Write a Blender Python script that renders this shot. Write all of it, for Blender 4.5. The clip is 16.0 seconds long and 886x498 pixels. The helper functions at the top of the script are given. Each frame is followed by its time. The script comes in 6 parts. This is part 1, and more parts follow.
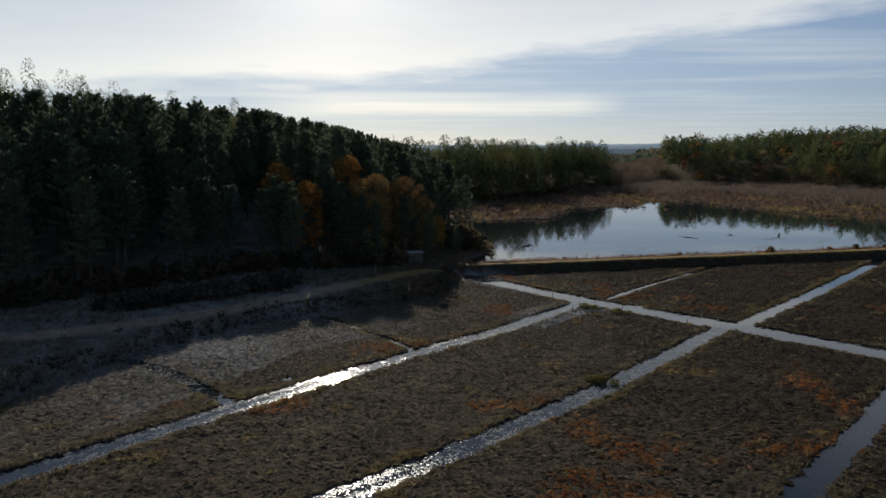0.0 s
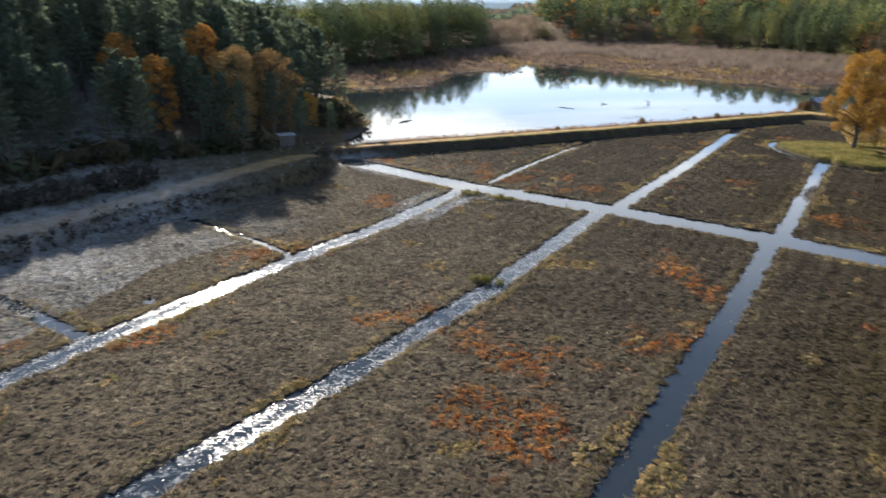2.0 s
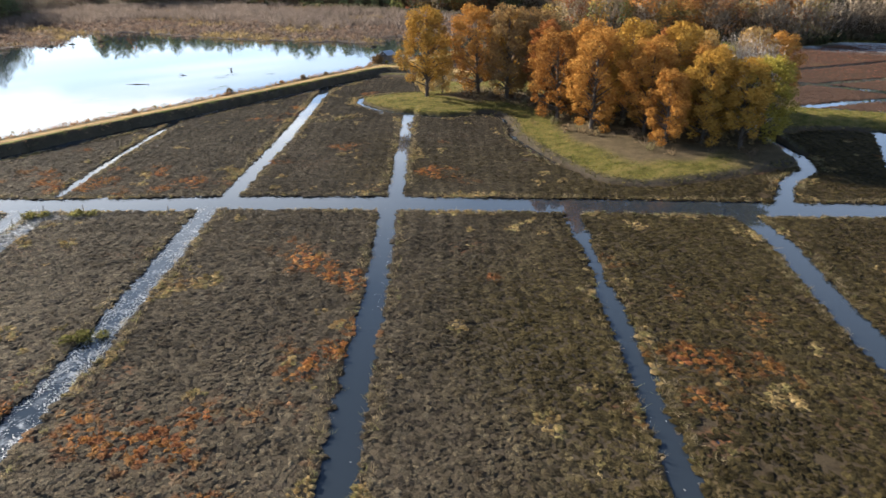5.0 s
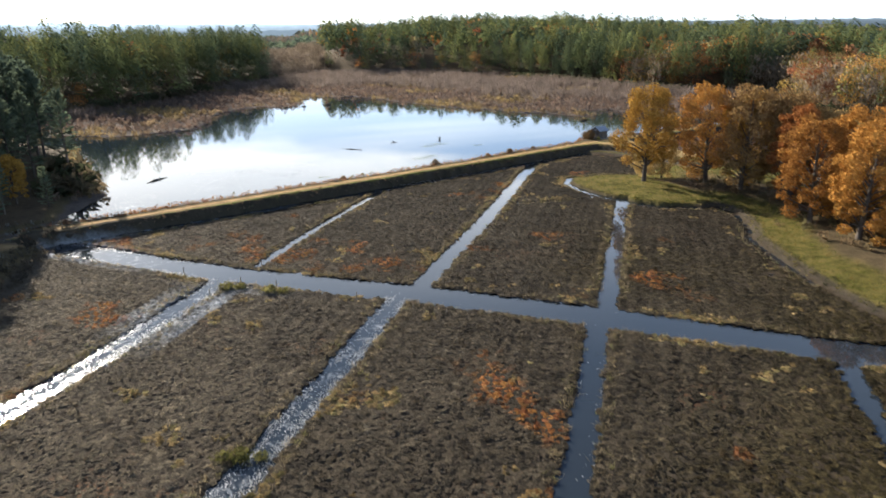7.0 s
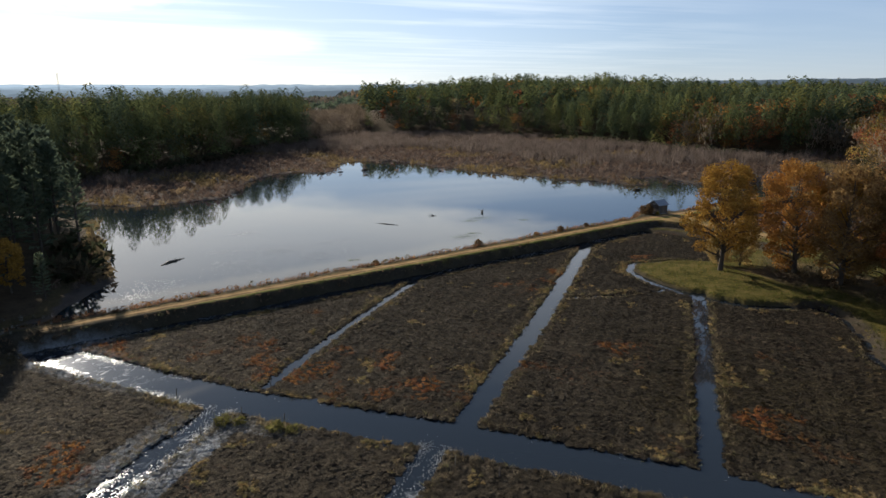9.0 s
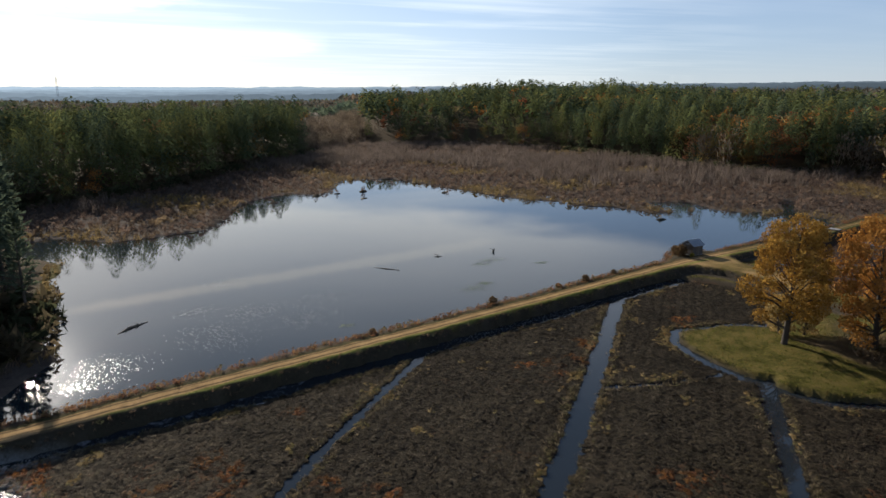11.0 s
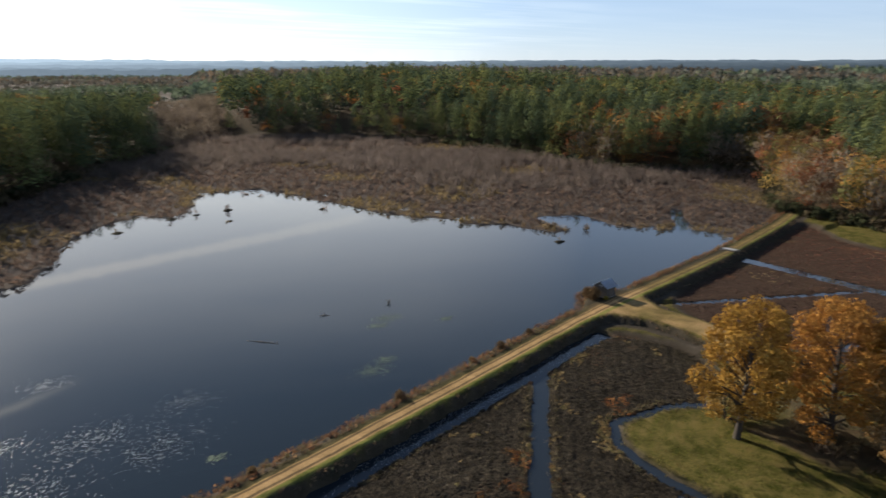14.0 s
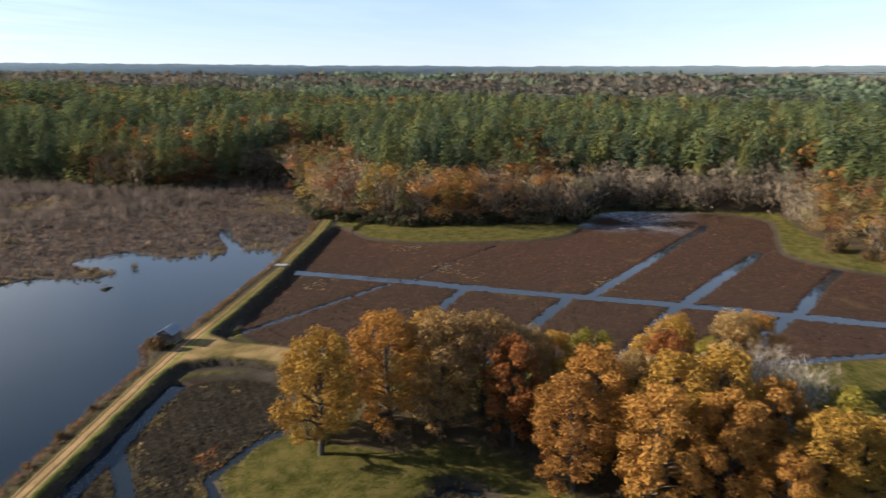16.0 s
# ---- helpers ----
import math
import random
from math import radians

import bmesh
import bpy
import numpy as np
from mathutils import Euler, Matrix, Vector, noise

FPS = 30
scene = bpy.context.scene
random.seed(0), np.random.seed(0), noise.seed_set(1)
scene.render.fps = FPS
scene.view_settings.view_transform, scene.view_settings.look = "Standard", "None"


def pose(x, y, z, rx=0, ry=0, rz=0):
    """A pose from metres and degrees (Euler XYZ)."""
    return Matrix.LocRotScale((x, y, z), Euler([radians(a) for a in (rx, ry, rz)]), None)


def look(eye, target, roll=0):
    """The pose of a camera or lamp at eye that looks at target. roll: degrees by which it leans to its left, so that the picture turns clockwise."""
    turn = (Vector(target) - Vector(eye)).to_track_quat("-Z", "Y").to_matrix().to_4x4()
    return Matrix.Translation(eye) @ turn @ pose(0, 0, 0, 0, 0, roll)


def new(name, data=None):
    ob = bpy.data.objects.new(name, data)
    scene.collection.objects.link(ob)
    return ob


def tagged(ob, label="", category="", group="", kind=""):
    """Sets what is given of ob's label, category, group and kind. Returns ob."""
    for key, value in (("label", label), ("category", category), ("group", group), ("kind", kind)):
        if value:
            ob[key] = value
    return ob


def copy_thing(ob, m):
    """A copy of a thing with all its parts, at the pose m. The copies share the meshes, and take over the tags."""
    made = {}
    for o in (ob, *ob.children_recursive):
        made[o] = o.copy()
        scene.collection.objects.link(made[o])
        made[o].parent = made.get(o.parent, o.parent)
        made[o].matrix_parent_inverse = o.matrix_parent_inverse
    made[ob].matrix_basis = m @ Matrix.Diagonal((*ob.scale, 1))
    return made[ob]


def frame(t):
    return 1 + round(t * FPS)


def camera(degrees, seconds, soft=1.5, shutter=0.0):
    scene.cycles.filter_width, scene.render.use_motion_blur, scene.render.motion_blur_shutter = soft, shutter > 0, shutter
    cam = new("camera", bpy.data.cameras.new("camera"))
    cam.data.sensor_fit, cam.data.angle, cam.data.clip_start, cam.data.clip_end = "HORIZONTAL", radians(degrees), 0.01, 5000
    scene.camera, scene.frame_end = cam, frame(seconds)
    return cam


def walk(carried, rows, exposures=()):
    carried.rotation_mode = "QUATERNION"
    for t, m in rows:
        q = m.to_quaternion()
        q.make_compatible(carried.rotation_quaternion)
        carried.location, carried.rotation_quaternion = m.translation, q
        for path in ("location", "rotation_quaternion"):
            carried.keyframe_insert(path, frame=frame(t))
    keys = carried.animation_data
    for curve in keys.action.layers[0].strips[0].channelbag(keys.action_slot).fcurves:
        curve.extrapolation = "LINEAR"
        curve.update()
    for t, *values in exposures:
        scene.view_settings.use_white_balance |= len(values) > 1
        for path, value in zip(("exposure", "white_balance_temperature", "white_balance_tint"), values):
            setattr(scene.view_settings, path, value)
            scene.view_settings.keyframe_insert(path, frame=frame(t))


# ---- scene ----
cam = camera(68.7, 16.0, shutter=0.35)
# seconds, x, y, z in metres, yaw, pitch, roll in degrees
ROWS = [
    (0.00, 0.00, 0.00, 21.60, 0.00, -8.10, 0.20),
    (0.50, -0.01, 2.10, 23.00, -0.01, -10.97, -0.06),
    (1.00, 0.05, 3.45, 23.84, -0.12, -14.21, -0.21),
    (1.50, 0.25, 4.25, 24.26, -3.17, -17.49, -0.23),
    (2.00, 0.37, 4.85, 24.48, -10.78, -20.27, -0.17),
    (2.50, 0.49, 5.62, 24.56, -19.87, -21.95, -0.01),
    (3.00, 0.76, 6.59, 24.63, -29.28, -22.59, 0.15),
    (3.50, 1.28, 7.73, 24.70, -38.76, -22.58, 0.29),
    (3.70, 1.52, 8.22, 24.73, -42.09, -22.62, 0.33),
    (4.20, 2.37, 9.69, 24.83, -46.73, -22.99, 0.37),
    (4.75, 3.62, 11.68, 24.96, -46.90, -23.50, 0.32),
    (5.30, 5.08, 14.03, 25.13, -43.44, -23.65, 0.23),
    (5.80, 6.48, 16.46, 25.32, -38.48, -23.07, 0.15),
    (6.00, 7.04, 17.50, 25.40, -36.30, -22.56, 0.12),
    (6.50, 8.43, 20.15, 25.62, -31.96, -21.06, 0.05),
    (7.00, 9.79, 23.01, 25.78, -28.52, -18.16, 0.08),
    (7.50, 11.19, 26.12, 26.00, -26.61, -15.47, 0.08),
    (8.00, 12.72, 29.46, 26.29, -25.77, -13.84, 0.15),
    (8.50, 14.27, 33.03, 26.79, -25.34, -13.24, 0.18),
    (9.00, 15.85, 36.79, 27.53, -25.19, -13.28, 0.20),
    (9.50, 17.46, 40.69, 28.41, -25.09, -13.24, 0.21),
    (10.00, 19.10, 44.84, 29.55, -25.07, -13.10, 0.20),
    (10.50, 20.78, 49.18, 30.87, -25.09, -13.02, 0.17),
    (11.00, 22.47, 53.67, 32.32, -25.11, -13.14, 0.14),
    (11.50, 24.15, 58.23, 33.84, -25.12, -13.61, 0.12),
    (12.00, 25.83, 62.83, 35.37, -25.11, -14.30, 0.10),
    (12.50, 27.38, 67.18, 37.05, -25.13, -14.87, -0.00),
    (13.00, 28.55, 70.54, 38.55, -25.32, -15.25, -0.09),
    (13.50, 29.37, 72.67, 40.11, -28.81, -15.40, -0.17),
    (14.00, 29.83, 73.90, 41.53, -36.50, -15.31, -0.21),
    (14.50, 29.99, 74.37, 43.04, -45.97, -15.22, -0.23),
    (15.00, 30.00, 74.35, 44.48, -55.86, -15.13, -0.17),
    (15.50, 29.80, 74.28, 45.93, -65.85, -15.03, -0.19),
    (16.00, 29.43, 74.24, 47.44, -75.88, -14.90, -0.17),
]
EXPOSURES = [(0.0, -0.1), (0.5, 0.1), (1.0, 0.75), (1.5, 1.45), (2.0, 1.9), (3.0, 2.05), (6.0, 2.1), (6.5, 2.03),
             (7.0, 1.85), (7.5, 1.3), (8.0, 0.84), (9.0, 0.66), (13.0, 0.68), (14.0, 0.97), (16.0, 1.3)]
walk(cam, [(t, pose(x, y, z, 90 + pitch, roll, yaw)) for t, x, y, z, yaw, pitch, roll in ROWS], EXPOSURES)

# ---- sky and sun ----
SUN_AZ, SUN_EL = -9.3, 20.6          # degrees, clockwise from +y; above the horizon
sun_to = Vector((math.sin(radians(SUN_AZ)) * math.cos(radians(SUN_EL)), math.cos(radians(SUN_AZ)) * math.cos(radians(SUN_EL)), math.sin(radians(SUN_EL))))
sun = new("sun", bpy.data.lights.new("sun", "SUN"))
sun.data.energy, sun.data.angle, sun.data.color = 5.0, radians(0.53), (1.0, 0.91, 0.78)
sun.matrix_world = look(sun_to * 100, (0, 0, 0))

world = bpy.data.worlds.new("sky")
scene.world = world
world.use_nodes = True


def node(tree, kind, **values):
    """A node with its inputs and settings by name."""
    n = tree.nodes.new(kind)
    for key, value in values.items():
        if key in n.inputs:
            n.inputs[key].default_value = value
        else:
            setattr(n, key, value)
    return n


def wire(tree, a, b, out=0, into=0):
    tree.links.new(a.outputs[out], b.inputs[into])


def ramp(tree, stops, source=None, out=0):
    """A colour ramp through (place, colour) stops."""
    r = tree.nodes.new("ShaderNodeValToRGB")
    e = r.color_ramp.elements
    while len(e) < len(stops):
        e.new(0.5)
    for el, (p, c) in zip(e, stops):
        el.position = p
        el.color = (*c, 1) if len(c) == 3 else c
    if source:
        tree.links.new(source.outputs[out], r.inputs[0])
    return r


def mixed(tree, fac, a, b, blend="MIX"):
    """Mix two colours (nodes' first outputs or tuples) by a factor (socket or number)."""
    m = tree.nodes.new("ShaderNodeMix")
    m.data_type, m.blend_type = "RGBA", blend
    for i, v in ((0, fac), (6, a), (7, b)):
        if isinstance(v, bpy.types.NodeSocket):
            tree.links.new(v, m.inputs[i])
        elif isinstance(v, bpy.types.Node):
            tree.links.new(v.outputs[2 if v.bl_idname == "ShaderNodeMix" else 0], m.inputs[i])
        elif i:
            m.inputs[i].default_value = (*v, 1)
        else:
            m.inputs[i].default_value = v
    return m


def maths(tree, op, a, b=0.0):
    m = tree.nodes.new("ShaderNodeMath")
    m.operation = op
    for i, v in enumerate((a, b)):
        if isinstance(v, bpy.types.NodeSocket):
            tree.links.new(v, m.inputs[i])
        else:
            m.inputs[i].default_value = v
    return m.outputs[0]


w = world.node_tree
w.nodes.clear()
sky = node(w, "ShaderNodeTexSky", sky_type="NISHITA", sun_disc=False, sun_elevation=radians(SUN_EL), sun_rotation=radians(SUN_AZ),
           air_density=1.0, dust_density=0.35, ozone_density=1.0)
coord = node(w, "ShaderNodeTexCoord")
split = node(w, "ShaderNodeSeparateXYZ")
wire(w, coord, split)
high = maths(w, "MAXIMUM", split.outputs[2], 0.03)
flat = node(w, "ShaderNodeCombineXYZ")
w.links.new(maths(w, "DIVIDE", split.outputs[0], high), flat.inputs[0])
w.links.new(maths(w, "DIVIDE", split.outputs[1], high), flat.inputs[1])
# cirrus: long streaks drawn out across the sky, and a thicker veil
stretch = node(w, "ShaderNodeMapping", Rotation=(0, 0, radians(18)), Scale=(0.16, 0.75, 1.0), Location=(3.1, 0.4, 0.0))
wire(w, flat, stretch)
streak = node(w, "ShaderNodeTexNoise", Scale=1.0, Detail=7.0, Roughness=0.55, Distortion=0.4)
wire(w, stretch, streak)
veil = node(w, "ShaderNodeTexNoise", Scale=0.35, Detail=3.0)
wire(w, flat, veil)
density = maths(w, "ADD", streak.outputs[0], maths(w, "MULTIPLY", maths(w, "SUBTRACT", veil.outputs[0], 0.5), 0.7))
cover = ramp(w, [(0.44, (0, 0, 0)), (0.66, (1, 1, 1))])
w.links.new(density, cover.inputs[0])
fade = ramp(w, [(0.02, (0.15, 0.15, 0.15)), (0.16, (1, 1, 1)), (0.3, (0.8, 0.8, 0.8)), (0.5, (0.1, 0.1, 0.1))])
w.links.new(split.outputs[2], fade.inputs[0])
amount = maths(w, "MULTIPLY", maths(w, "MULTIPLY", cover.outputs[0], fade.outputs[0]), 0.4)
bright = mixed(w, 1.0, sky, (0.35, 0.34, 0.33), "MULTIPLY")
lit = mixed(w, 1.0, bright, (8.9, 8.8, 8.6), "ADD")
# a thin high veil over the whole sky, whiter low down
thin = ramp(w, [(0.0, (5.6, 6.0, 6.5)), (0.07, (4.2, 5.0, 6.2)), (0.18, (3.1, 4.1, 5.7)), (0.36, (2.3, 3.0, 4.1)), (0.6, (1.0, 1.4, 2.1)), (1.0, (0.6, 0.85, 1.35))])
w.links.new(split.outputs[2], thin.inputs[0])
# the veil is thinnest square to the sun and thickens again opposite it
ahead_sun = node(w, "ShaderNodeVectorMath", operation="DOT_PRODUCT")
wire(w, coord, ahead_sun)
ahead_sun.inputs[1].default_value = (math.sin(radians(SUN_AZ)), math.cos(radians(SUN_AZ)), 0.0)
side = ramp(w, [(0.0, (1.0, 1.05, 1.12)), (0.3, (0.75, 0.79, 0.86)), (0.5, (0.58, 0.62, 0.68)), (0.8, (0.6, 0.65, 0.72)), (0.9, (0.86, 0.89, 0.93)), (0.965, (1, 1, 1))])
w.links.new(maths(w, "ADD", maths(w, "MULTIPLY", ahead_sun.outputs["Value"], 0.5), 0.5), side.inputs[0])
thin = mixed(w, 1.0, thin, side, "MULTIPLY")
hazed = mixed(w, 1.0, mixed(w, 1.0, sky, (0.22, 0.25, 0.3), "MULTIPLY"), thin, "ADD")
# the glow of the moist air round the sun
round_sun = node(w, "ShaderNodeVectorMath", operation="DOT_PRODUCT")
wire(w, coord, round_sun)
round_sun.inputs[1].default_value = sun_to
close = maths(w, "MAXIMUM", round_sun.outputs["Value"], 0.0)
glow = maths(w, "ADD", maths(w, "MULTIPLY", maths(w, "POWER", close, 140.0), 6.0), maths(w, "MULTIPLY", maths(w, "POWER", close, 900.0), 40.0))
aureole = node(w, "ShaderNodeCombineColor")
for i, v in enumerate((1.0, 0.94, 0.86)):
    w.links.new(maths(w, "MULTIPLY", glow, v), aureole.inputs[i])
# a bank of cloud high over the sun's side, a long low streak under it, and two vapour trails
drift = node(w, "ShaderNodeTexNoise", Scale=2.2, Detail=8.0, Roughness=0.62)
broad = node(w, "ShaderNodeMapping", Scale=(1.0, 1.0, 7.0))
wire(w, coord, broad)
wire(w, broad, drift)
lift = maths(w, "ADD", split.outputs[2], maths(w, "MULTIPLY", maths(w, "SUBTRACT", drift.outputs[0], 0.5), 0.13))
lift = maths(w, "SUBTRACT", lift, maths(w, "MULTIPLY", split.outputs[0], 0.1))
bank = ramp(w, [(0.122, (0, 0, 0)), (0.15, (0.9, 0.9, 0.9)), (0.26, (0.55, 0.55, 0.55)), (0.42, (0, 0, 0))])
w.links.new(lift, bank.inputs[0])
streak_z = ramp(w, [(0.058, (0, 0, 0)), (0.07, (1, 1, 1)), (0.078, (1, 1, 1)), (0.1, (0, 0, 0))])
w.links.new(maths(w, "ADD", split.outputs[2], maths(w, "MULTIPLY", maths(w, "SUBTRACT", drift.outputs[0], 0.5), 0.02)), streak_z.inputs[0])
streak_x = ramp(w, [(0.1, (0, 0, 0)), (0.25, (1, 1, 1)), (0.6, (1, 1, 1)), (0.67, (0, 0, 0))])
w.links.new(maths(w, "ADD", split.outputs[0], 0.4), streak_x.inputs[0])
low_streak = maths(w, "MULTIPLY", maths(w, "MULTIPLY", streak_z.outputs[0], streak_x.outputs[0]), 0.6)


def trail(az0, el0, az1, el1, wide, strength, stop):
    """A vapour trail along the great circle through two directions."""
    p, q = [Vector((math.sin(radians(a)) * math.cos(radians(e)), math.cos(radians(a)) * math.cos(radians(e)), math.sin(radians(e)))) for a, e in ((az0, el0), (az1, el1))]
    n = p.cross(q).normalized()
    dot = node(w, "ShaderNodeVectorMath", operation="DOT_PRODUCT")
    wire(w, coord, dot)
    dot.inputs[1].default_value = n
    off = maths(w, "ABSOLUTE", maths(w, "ADD", dot.outputs["Value"], maths(w, "MULTIPLY", maths(w, "SUBTRACT", fluff.outputs[0], 0.5), wide)))
    line = ramp(w, [(0.0, (1, 1, 1)), (wide, (0, 0, 0))])
    w.links.new(off, line.inputs[0])
    ends = ramp(w, [(0.3, (0, 0, 0)), (0.42, (1, 1, 1)), (stop, (1, 1, 1)), (stop + 0.08, (0, 0, 0))])
    w.links.new(maths(w, "ADD", split.outputs[0], 0.45), ends.inputs[0])
    ahead = maths(w, "GREATER_THAN", split.outputs[1], 0.0)
    return maths(w, "MULTIPLY", maths(w, "MULTIPLY", line.outputs[0], ends.outputs[0]), maths(w, "MULTIPLY", ahead, strength))


fluff = node(w, "ShaderNodeTexNoise", Scale=60.0, Detail=3.0)
wire(w, coord, fluff)
trails = maths(w, "ADD", trail(-8.5, 16.04, 27.5, 12.8, 0.008, 0.95, 0.86), trail(-12.4, 25.8, 2.3, 23.9, 0.006, 0.85, 0.46))
bank_side = ramp(w, [(0.5, (0.12, 0.12, 0.12)), (0.68, (0.8, 0.8, 0.8)), (0.8, (1, 1, 1))], ahead_sun, "Value")
clumps = maths(w, "MULTIPLY", maths(w, "MAXIMUM", amount, bank.outputs[0]), bank_side.outputs[0])
total = maths(w, "MINIMUM", maths(w, "ADD", maths(w, "ADD", clumps, low_streak), trails), 1.0)
clouded = mixed(w, 1.0, mixed(w, total, hazed, lit), aureole, "ADD")
back = node(w, "ShaderNodeBackground", Strength=0.077)
w.links.new(clouded.outputs[2], back.inputs[0])
sky_out = node(w, "ShaderNodeOutputWorld")
wire(w, back, sky_out)


# ---- materials ----
def material(name, rough=0.8, metal=0.0, spec=0.25):
    m = bpy.data.materials.new(name)
    m.use_nodes = True
    b = m.node_tree.nodes["Principled BSDF"]
    b.inputs["Roughness"].default_value = rough
    b.inputs["Metallic"].default_value = metal
    b.inputs["Specular IOR Level"].default_value = spec
    return m, m.node_tree, b


def plain(name, stops, scale=6.0, rough=0.8, metal=0.0, bump=0.3, stretch_xyz=(1, 1, 1), per_object=0.25):
    """A surface whose colour wanders through the stops by noise at two scales, with fine relief."""
    m, t, b = material(name, rough, metal)
    co = node(t, "ShaderNodeTexCoord")
    mp = node(t, "ShaderNodeMapping", Scale=stretch_xyz)
    wire(t, co, mp, 3)
    n1 = node(t, "ShaderNodeTexNoise", Scale=scale, Detail=6.0, Roughness=0.65)
    n2 = node(t, "ShaderNodeTexNoise", Scale=scale * 0.13, Detail=3.0)
    wire(t, mp, n1), wire(t, mp, n2)
    info = node(t, "ShaderNodeObjectInfo")
    f = maths(t, "ADD", maths(t, "MULTIPLY", n1.outputs[0], 0.6), maths(t, "MULTIPLY", n2.outputs[0], 0.4))
    f = maths(t, "ADD", f, maths(t, "MULTIPLY", maths(t, "SUBTRACT", info.outputs["Random"], 0.5), per_object))
    r = ramp(t, stops)
    t.links.new(f, r.inputs[0])
    wire(t, r, b)
    bp = node(t, "ShaderNodeBump", Strength=bump, Distance=0.05)
    wire(t, n1, bp, 0, "Height")
    wire(t, bp, b, 0, "Normal")
    return m


def leafy(name, stops, through_light=0.4, tint="", scale=0.8):
    """Foliage: diffuse and translucent; its colour runs through the stops by clump, tree and noise, or follows the tint of each tree."""
    m = bpy.data.materials.new(name)
    m.use_nodes = True
    t = m.node_tree
    t.nodes.clear()
    geo = node(t, "ShaderNodeNewGeometry")
    info = node(t, "ShaderNodeObjectInfo")
    co = node(t, "ShaderNodeTexCoord")
    n = node(t, "ShaderNodeTexNoise", Scale=scale, Detail=3.0)
    wire(t, co, n, 3)
    f = maths(t, "ADD", maths(t, "MULTIPLY", geo.outputs["Random Per Island"], 0.35), maths(t, "MULTIPLY", n.outputs[0], 0.35))
    if tint:
        at = node(t, "ShaderNodeAttribute", attribute_name=tint)
        shade = ramp(t, [(0.15, (0.76, 0.77, 0.79)), (0.6, (1.2, 1.18, 1.13))])
        t.links.new(maths(t, "ADD", maths(t, "MULTIPLY", geo.outputs["Random Per Island"], 0.18), maths(t, "MULTIPLY", n.outputs[0], 0.55)), shade.inputs[0])
        colour = mixed(t, 1.0, at, shade, "MULTIPLY").outputs[2]
    else:
        f = maths(t, "ADD", f, maths(t, "MULTIPLY", info.outputs["Random"], 0.3))
        r = ramp(t, stops)
        t.links.new(f, r.inputs[0])
        colour = r.outputs[0]
    d = node(t, "ShaderNodeBsdfDiffuse")
    tr = node(t, "ShaderNodeBsdfTranslucent")
    t.links.new(colour, d.inputs[0])
    t.links.new(colour, tr.inputs[0])
    mx = node(t, "ShaderNodeMixShader", Fac=through_light)
    wire(t, d, mx, 0, 1), wire(t, tr, mx, 0, 2)
    o = node(t, "ShaderNodeOutputMaterial")
    wire(t, mx, o)
    return m


bark = plain("bark", [(0.25, (0.035, 0.028, 0.022)), (0.6, (0.08, 0.065, 0.052)), (0.8, (0.13, 0.11, 0.09))], 3.0, 0.9, bump=0.8, stretch_xyz=(1, 1, 0.3))
pale_bark = plain("pale_bark", [(0.25, (0.28, 0.25, 0.2)), (0.7, (0.5, 0.46, 0.38))], 3.0, 0.85, bump=0.5)
pine_needles = leafy("pine_needles", [(0.15, (0.05, 0.066, 0.048)), (0.5, (0.088, 0.112, 0.074)), (0.85, (0.14, 0.155, 0.09))], 0.35)
oak_gold = leafy("oak_gold", [(0.15, (0.145, 0.078, 0.024)), (0.45, (0.31, 0.172, 0.038)), (0.7, (0.41, 0.242, 0.048)), (0.95, (0.24, 0.178, 0.046))], 0.2)
oak_russet = leafy("oak_russet", [(0.15, (0.13, 0.062, 0.024)), (0.45, (0.29, 0.136, 0.036)), (0.7, (0.38, 0.188, 0.047)), (0.95, (0.26, 0.168, 0.05))], 0.2)
oak_tan = leafy("oak_tan", [(0.15, (0.2, 0.13, 0.055)), (0.5, (0.36, 0.25, 0.1)), (0.9, (0.46, 0.35, 0.15))], 0.3)
oak_brown = leafy("oak_brown", [(0.15, (0.12, 0.075, 0.035)), (0.45, (0.24, 0.145, 0.06)), (0.7, (0.31, 0.2, 0.08)), (0.95, (0.24, 0.19, 0.09))], 0.18)
oak_red = leafy("oak_red", [(0.15, (0.12, 0.045, 0.02)), (0.5, (0.27, 0.105, 0.035)), (0.9, (0.35, 0.16, 0.045))], 0.25)
oak_olive = leafy("oak_olive", [(0.15, (0.1, 0.09, 0.02)), (0.5, (0.24, 0.2, 0.04)), (0.9, (0.33, 0.25, 0.05))], 0.45)
twigs = leafy("twigs", [(0.1, (0.14, 0.11, 0.085)), (0.5, (0.25, 0.2, 0.16)), (0.9, (0.36, 0.3, 0.24))], 0.15)
woods_leaf = leafy("woods_leaf", [], 0.34, tint="tint", scale=0.15)
